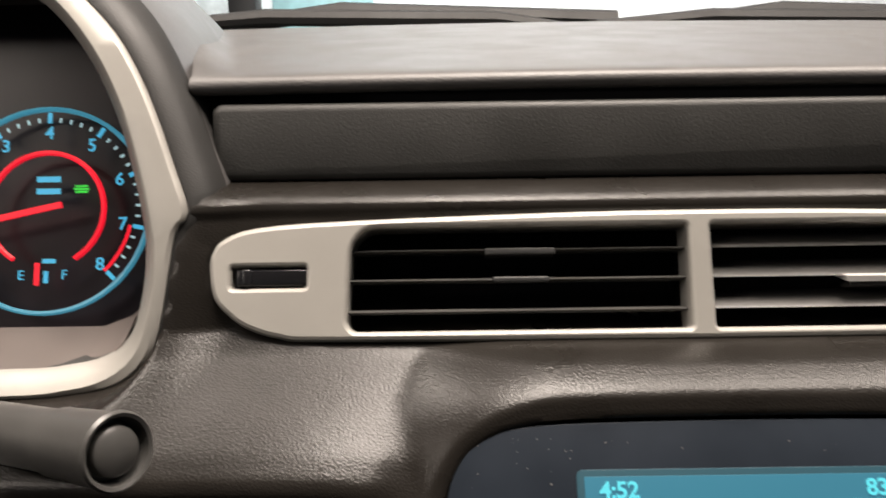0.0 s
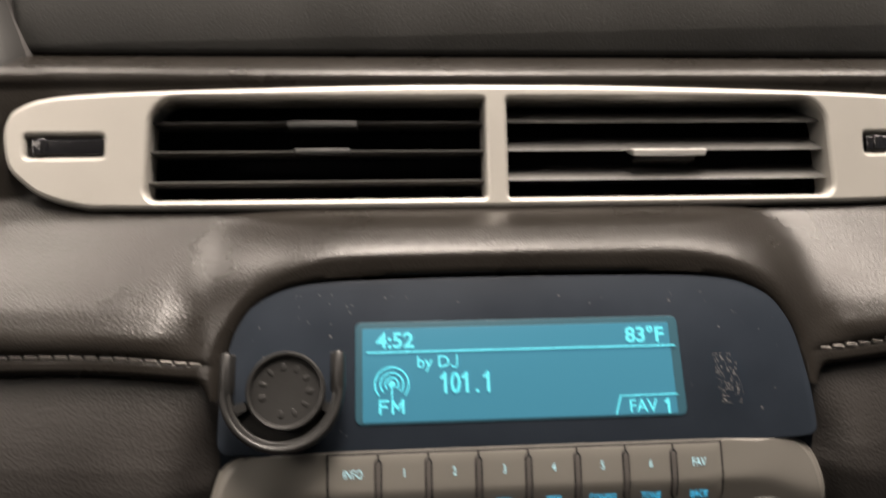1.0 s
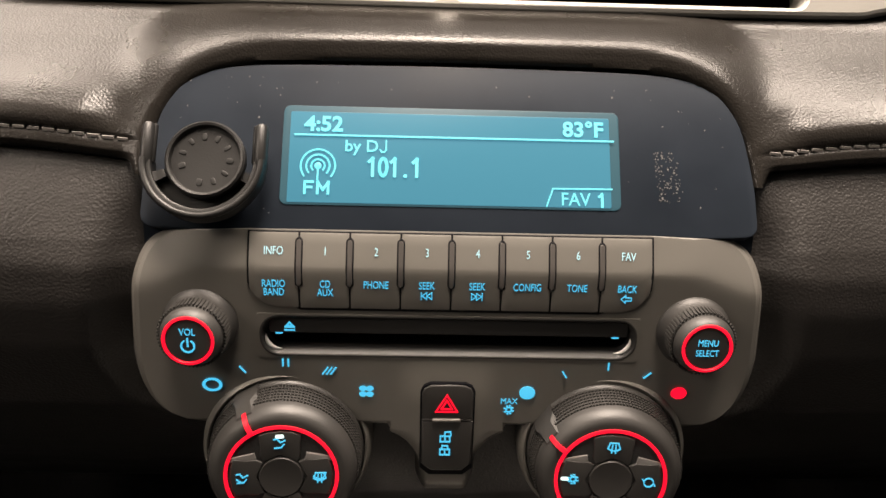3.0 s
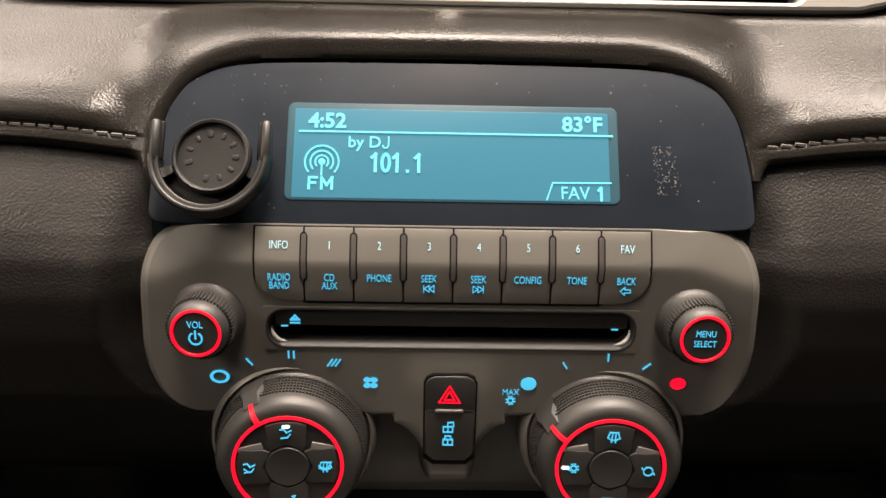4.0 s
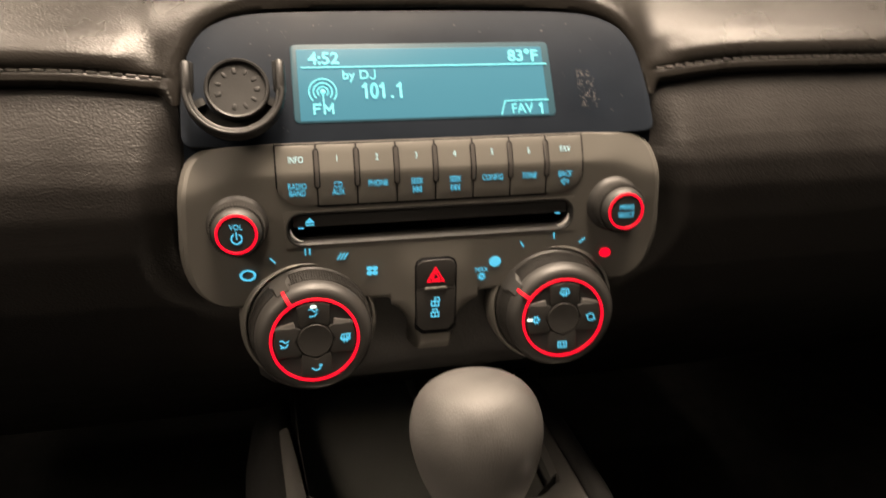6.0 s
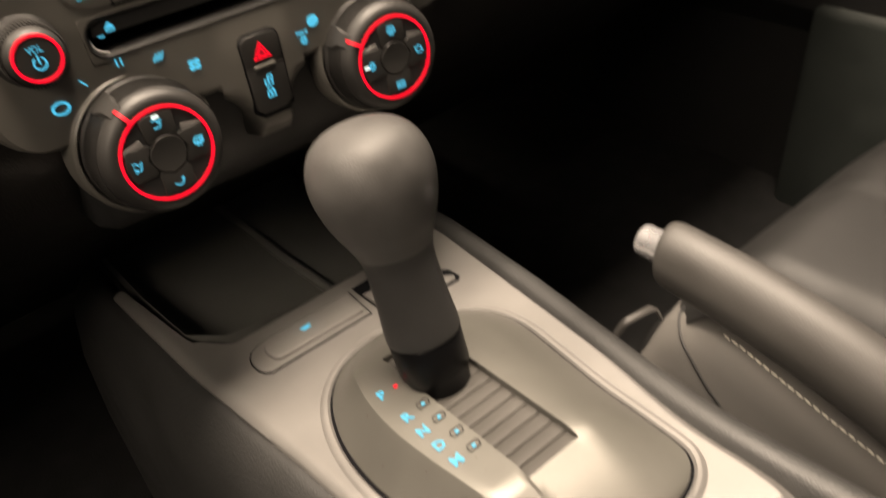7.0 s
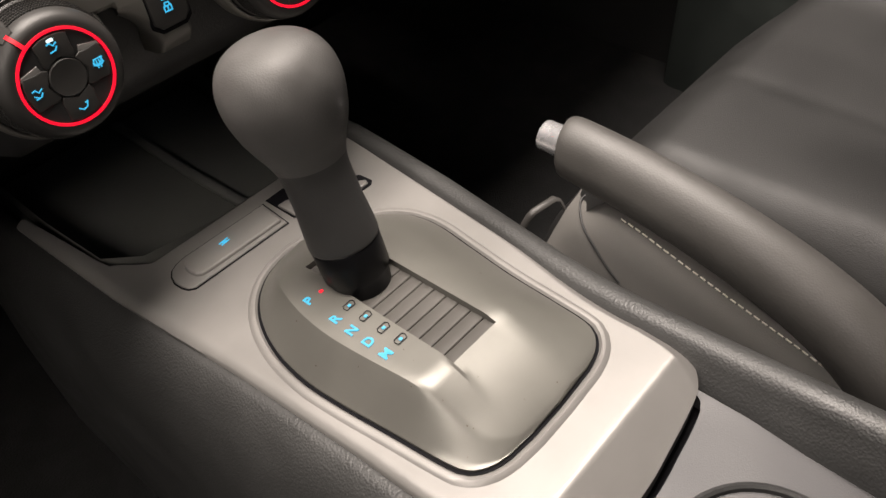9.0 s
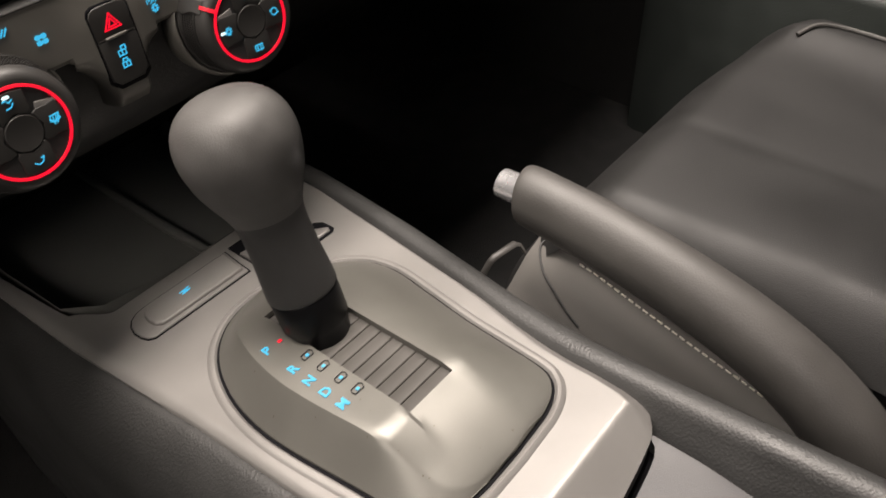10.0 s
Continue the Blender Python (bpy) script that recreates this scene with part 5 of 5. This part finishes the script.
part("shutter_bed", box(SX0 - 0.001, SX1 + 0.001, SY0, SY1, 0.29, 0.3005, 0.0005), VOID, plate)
SELECT = lambda x, y: Matrix(((1, 0, 0, x), (0, 1, 0, y), (0, -0.0856, 1, 0.3196 - 0.0856 * y + 0.0004), (0, 0, 0, 1)))
for t, y in (("P", 0.1137), ("R", 0.0938), ("N", 0.0821), ("D", 0.0707), ("M", 0.0592)):
    words(t, 0.0073, SELECT(-0.0260, y), ICON, plate, "gear_letter", bold=0.0002)
part("park_light", slab(rrect(0.0022, 0.0018, 0.0003, 2), 0.0003, 0.0001, SELECT(-0.0178, 0.1137)), RED, plate)
for y in (0.095, 0.0834, 0.0712, 0.060):
    strokes([[(-0.0029, -0.0016), (-0.0033, 0.0004), (-0.0024, 0.0019), (0.0026, 0.0021), (0.0034, 0.0006), (0.0024, -0.0017), (-0.0029, -0.0016)]], 0.00035, SELECT(-0.0159, y), VOID, plate, "gate_mark", 0.0002)
    part("gate_light", slab(rrect(0.0018, 0.0016, 0.0003, 2), 0.0003, 0.0001, SELECT(-0.0159, y)), ICON, plate)

specks = bmesh.new()
for i in range(26):
    y = rnd.uniform(-0.005, 0.15)
    x = rnd.uniform(PLATE_L(y) + 0.004, PLATE_R(y) - 0.004)
    if SX0 - 0.002 < x < SX1 + 0.002 and SY0 < y < SY1:
        continue
    r = rnd.uniform(0.00015, 0.0004)
    specks.faces.new([specks.verts.new((x + r * math.cos(a), y + 1.3 * r * math.sin(a), plate_h(x + r * math.cos(a), y + 1.3 * r * math.sin(a)) + 0.0002)) for a in (0, 1.05, 2.1, 3.14, 4.2, 5.2)])
tagged(part("dust", specks, GRIME, plate, "dark specks on the plate"), kind="stuff")

# switch bar ahead of the selector
def on_trim(x, y, off=0.0):
    a = -0.1173
    return Matrix(((1, 0, 0, x), (0, 1, 0, y), (0, a, 1, trim_z(y) + off), (0, 0, 0, 1)))


sw = [(0.0221, 0.1993), (0.0246, 0.2276), (-0.0340, 0.2284), (-0.0405, 0.2272), (-0.0452, 0.2245), (-0.0483, 0.2200), (-0.0500, 0.2140), (-0.0497, 0.2070), (-0.0482, 0.2024), (-0.0450, 0.1997)]
# Black slab on the uncut trim, shading the switch outline.
part("switch_gap_shade", slab(inset(sw, -0.0009), 0.0005, 0.0001, on_trim(0, 0)), VOID, console)
switch = part("switch_bar", slab(sw, 0.0014, 0.0009, on_trim(0, 0)), SATIN, console, "champagne traction switch bar", 22)
plateau = [(0.0200, 0.2024), (0.0226, 0.2246), (-0.0330, 0.2244), (-0.0375, 0.2226), (-0.0400, 0.2185), (-0.0408, 0.2130), (-0.0398, 0.2070), (-0.0370, 0.2038), (-0.0330, 0.2030)]
part("switch_rib", slab(plateau, 0.0034, 0.0018, on_trim(0, 0, 0.0006)), SATIN, switch, "", 22)
strokes([[(-0.0030, 0.0010), (0.0030, 0.0016)], [(-0.0026, -0.0014), (0.0026, -0.0008)], [(-0.0012, 0.0), (0.0012, 0.0)]], 0.0009, on_trim(-0.013, 0.2150, 0.0041), ICON, switch, "traction_symbol")
blank = [(0.0278, 0.1998), (0.0640, 0.1826), (0.0775, 0.1822), (0.0808, 0.1850), (0.0806, 0.1960), (0.0700, 0.2080), (0.0425, 0.2300), (0.0285, 0.2297)]
# Black slab on the trim, shading the blank switch outline.
part("blank_gap_shade", slab(blank, 0.0007, 0.0001, on_trim(0, 0)), VOID, console)
part("blank_switch", slab([(0.0290, 0.2008), (0.0645, 0.1842), (0.0765, 0.1840), (0.0780, 0.1876), (0.0600, 0.2050), (0.0350, 0.2168), (0.0290, 0.2172)], 0.0024, 0.0012, on_trim(0, 0)), SATIN, console, "champagne blanking switch", 60)

# storage bin ahead of the trim
part("bin_floor", box(-0.075, 0.098, 0.225, 0.46, 0.228, 0.236, 0.002), BIN, console, "black rubber bin mat")
part("bin_wall", loft([[(-0.070, 0.345, z + 0.0), (-0.066, 0.275, z + 0.008), (-0.048, 0.254, z + 0.010), (0.0, 0.2425, z + 0.012), (0.075, 0.2425, z + 0.012), (0.100, 0.27, z + 0.006), (0.104, 0.345, z), (0.104, 0.47, z - 0.01), (-0.072, 0.47, z - 0.01)] for z in (0.257, 0.232)], False), BIN, console)
part("bin_rib", tube([(0.036, 0.26, 0.238), (0.030, 0.33, 0.239), (0.026, 0.44, 0.240)], 0.004, 10), BIN, console)
part("bin_back", box(-0.090, 0.110, 0.44, 0.47, 0.22, 0.40), BLACK, console)

# cup holder tray behind the trim
TZ = 0.2865
part("tray", grid(np.linspace(0, 1, 25), np.linspace(0, 1, 12), lambda u, t: (-0.0535 + u * 0.1185, (rear_end(u) - 0.0042) * (1 - t) - 0.32 * t, TZ - 0.0012 * max(0, 1 - 30 * t) + 0.010 * float(sstep(-0.14, -0.30, -0.32 * t)))), TRAY, console, "pale grey plastic tray")
part("rear_gap", loft([[(trim_l(-0.05) + u * 0.122, rear_end(u) + dy, z) for dy, z in ((0.004, 0.281), (0.001, 0.280), (-0.0005, 0.274), (-0.0060, 0.274))] for u in np.linspace(0, 1, 21)], False, False), VOID, console)
part("cup_holder", lathe([(0.0420, 0.0004), (0.0414, 0.0020), (0.0400, 0.0026), (0.0386, 0.0018), (0.0376, -0.002), (0.0365, -0.0024), (0.034, -0.06), (0.001, -0.06)], Matrix.Translation((0.004, -0.1150, TZ + 0.0004)), 48, False), BLACK, console, "black cup holder")

# ---- gear lever ----
lever = thing("gear_lever", "automatic gear lever with a smooth charcoal ball grip", "gear lever")
BASE, BALL = Vector((0.0025, 0.1085, 0.312)), Vector((0.0020, 0.1350, 0.4075))
LM = facing(BASE, BALL - BASE, (0, 1, 0))
part("collar", lathe([(0.0150, -0.012), (0.0158, 0.0), (0.0172, 0.002), (0.0176, 0.0190), (0.0172, 0.0208), (0.0160, 0.0212)], LM, 56), COLLAR, lever, "gloss black collar", 60)
H = (BALL - BASE).length
prof = [(0.0160, 0.0200), (0.0174, 0.0206), (0.0179, 0.0222), (0.0175, 0.030), (0.0166, 0.042), (0.0162, 0.054), (0.0164, 0.0615), (0.0174, 0.0665), (0.0196, 0.0725), (0.0224, 0.0785), (0.0249, 0.0850), (0.0265, 0.0912), (0.0275, 0.0972), (0.0276, 0.1030), (0.0266, 0.1088), (0.0244, 0.1141), (0.0208, 0.1186), (0.0158, 0.1219), (0.0099, 0.1239), (0.0040, 0.1246), (0.0003, 0.1247)]
prof = [(p.x, p.y) for p in smooth_path([(r, z, 0) for r, z in prof], 3)]
# Below the neck the lever takes the shade-darkened leather.
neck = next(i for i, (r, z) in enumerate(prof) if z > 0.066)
part("stem", lathe(prof[:neck + 1], LM, 72), STEM, lever, "smooth leather stem, darkened for the ball's shade", 60)
part("grip", lathe(prof[neck:], LM, 72), SHIFT, lever, "smooth charcoal ball grip, mottled with wear", 60)

# ---- handbrake ----
brake = thing("handbrake", "grey vinyl handbrake lever with a chrome release button", "handbrake")
AX = smooth_path([(0.1400, 0.0800, 0.3185), (0.1405, 0.070, 0.3184), (0.1410, 0.030, 0.3150), (0.1415, -0.020, 0.3070), (0.1415, -0.065, 0.2950), (0.1405, -0.100, 0.2790), (0.139, -0.130, 0.2540), (0.137, -0.15, 0.221), (0.136, -0.16, 0.18)], 5)
RAD = [float(np.interp(i, [0, 1, 3, 5, 15, 20, 25, 30, 40], [0.0150, 0.0172, 0.0180, 0.0184, 0.0199, 0.0205, 0.0211, 0.0220, 0.026])) for i in range(len(AX))]
AX = [p - Vector((0, 0, 0.0008)) for p in AX]
part("grip", tube(AX, RAD, 24, True, (0.86, 1.05)), GREYV, brake, "grey vinyl grip", 50)
BT = facing((0.1396, 0.0800, 0.3195), (-0.05, 1, 0.02), (0, 0, 1))
part("button", lathe([(0.0098, -0.006), (0.0096, 0.0005), (0.0089, 0.0015), (0.0088, 0.0135), (0.0082, 0.0150), (0.0060, 0.0156), (0.0010, 0.0158)], BT, 32), CHROME, brake, "chrome release button")

# ---- passenger seat ----
seat = thing("passenger_seat", "charcoal leather passenger seat with pale stitching", "seat")


def cushion(xs, ys, fn, name, mat, label):
    return part(name, grid(xs, ys, fn), mat, seat, label, 70)


def cushion_point(x, y):
    """The top of the cushion, rolled over at its front and side edges."""
    z = 0.302 + 0.05 * y + 0.010 * math.exp(-((x - 0.45) / 0.03) ** 2) + 0.012 * math.exp(-((x - 0.20) / 0.05) ** 2) * float(1 - sstep(-0.1, 0.06, y))
    z -= 0.0007 * math.exp(-((x - 0.285 + 0.1 * y) / 0.006) ** 2) + 0.0025 * math.exp(-((x - 0.452) / 0.007) ** 2)
    front = max(0.0, y - 0.042 + 1.35 * max(0, x - 0.335) ** 2) / 0.05
    z -= 0.035 * min(front, 1) ** 2 + 0.10 * max(0, front - 1)
    z -= 0.075 * (max(0.0, x - 0.452) / 0.05) ** 2
    side = max(0.0, 0.195 - x) / 0.03
    return (x, y - 0.01 * min(front, 1), z - 0.03 * side * side)


cushion(np.linspace(0.165, 0.53, 70), np.linspace(-0.55, 0.125, 70), cushion_point, "cushion", SEAT, "charcoal leather cushion")
part("cushion_front", box(0.20, 0.49, -0.55, 0.065, 0.05, 0.20, 0.03), SEAT, seat)
part("piping", tube(smooth_path([Vector(cushion_point(x, y)) + Vector((0, 0, 0.0015)) for x, y in ((0.424, 0.0325), (0.4395, 0.0235), (0.4490, 0.0070), (0.4520, -0.0260), (0.4530, -0.10), (0.4540, -0.40))], 6), 0.0017, 8), GREYV, seat, "grey piping along the cushion edge")
part("backrest", box(0.18, 0.53, -0.75, -0.60, 0.15, 0.95, 0.05), SEAT, seat)


def bolster(y, a):
    """Sloping side of the seat beside the console, from its foot (a = 0) to its top."""
    x = 0.112 + 0.088 * a
    z = float(np.interp(y, [-0.45, -0.20, -0.099, -0.063, -0.0265, 0.007, 0.0436, 0.065, 0.085, 0.10, 0.12], [0.12, 0.188, 0.2185, 0.2275, 0.2358, 0.2442, 0.2540, 0.257, 0.250, 0.232, 0.18]))
    z += -0.75 * max(0.17 - x, 0) + 0.35 * max(x - 0.17, 0) - 3.0 * max(0.140 - x, 0) ** 1.5
    return (x, y, z)


part("bolster", grid(np.linspace(-0.45, 0.096, 40), np.linspace(0, 1, 24), bolster), FABRIC, seat, "grey fabric side bolster", 70)
part("welt", tube(smooth_path([Vector(bolster(y, (x - 0.112) / 0.088)) + Vector((0, 0, 0.0004)) for x, y in ((0.182, 0.079), (0.174, 0.086), (0.166, 0.083), (0.156, 0.073), (0.149, 0.060), (0.144, 0.047), (0.141, 0.035))], 4), 0.0008, 8), BLACK, seat, "dark piped seam")
bm = bmesh.new()
for i in range(40):
    y = 0.052 - i * 0.0052
    p = Vector(bolster(y, 0.635))
    bmesh.ops.create_cube(bm, size=1, matrix=Matrix.Translation((p.x, p.y, p.z + 0.0004)) @ Matrix.Rotation(radians(16), 4, "X") @ Matrix.Diagonal((0.0007, 0.0038, 0.0008, 1)))
part("seam", bm, THREAD, seat, "pale stitching")
anchor = thing("seat_bracket", "grey metal bracket beside the seat base", "bracket")
part("loop", tube([(0.136, 0.124, 0.195), (0.147, 0.1095, 0.239), (0.150, 0.1085, 0.2415), (0.169, 0.1055, 0.2415), (0.172, 0.1030, 0.2395), (0.1725, 0.0975, 0.232), (0.173, 0.0955, 0.205)], 0.0017, 8, True, (1.5, 0.7)), RUBBER, anchor)

# ---- brake pedal in the footwell ----
pedal = thing("brake_pedal", "dark ribbed rubber foot pedal in the footwell", "pedal")
part("pad", slab(rrect(0.075, 0.055, 0.008, 3), 0.012, 0.003, facing((-0.25, 0.60, 0.16), (0, -0.8, 0.6))), RUBBER, pedal)
for k in range(4):
    part("rib", slab(rrect(0.006, 0.046, 0.002, 2), 0.015, 0.001, facing((-0.25, 0.60, 0.16), (0, -0.8, 0.6)) @ Matrix.Translation((-0.024 + 0.016 * k, 0, 0))), RUBBER, pedal)
part("arm", tube([(-0.25, 0.605, 0.165), (-0.25, 0.70, 0.25), (-0.25, 0.94, 0.42)], 0.009, 8), BLACK, pedal)

# ---- beyond the windscreen ----
for x0, x1, dz in ((-0.52, 0.06, 0.0), (0.02, 0.60, -0.006)):
    w = thing("windscreen_wiper", "black windscreen wiper resting at the foot of the glass", "wiper", "wipers")
    part("blade", tube([(x0, 0.95, 0.735 + dz), (x0 + 0.2, 0.955, 0.748 + dz), (x1 - 0.1, 0.95, 0.742 + dz), (x1, 0.945, 0.728 + dz)], [0.005, 0.010, 0.010, 0.006], 8), BLACK, w)
    part("wiper_arm", tube([(x0 + 0.05, 0.99, 0.725 + dz), ((x0 + x1) / 2, 0.97, 0.757 + dz), (x1 + 0.05, 0.985, 0.74 + dz)], [0.012, 0.009, 0.013], 8), BLACK, w)
structure("cowl", loft([[(x, 0.735, 0.70), (x, 0.86, 0.728), (x, 0.97, 0.722), (x, 1.06, 0.69), (x, 1.06, 0.60)] for x in np.linspace(-0.74, 0.74, 12)], False, False), BLACK, "black plastic scuttle below the windscreen", "cowl")
rack = thing("storage_rack", "pale workshop rack with a dark upright post", "rack")
part("post", box(-1.02, -0.90, 3.40, 3.52, -0.30, 2.4), BLACK, rack, "dark upright post")
for x in (-1.55, -0.62):
    part("panel", box(x - 0.22, x + 0.22, 3.44, 3.49, -0.30, 1.5, 0.02), TEAL, rack, "pale teal panel")
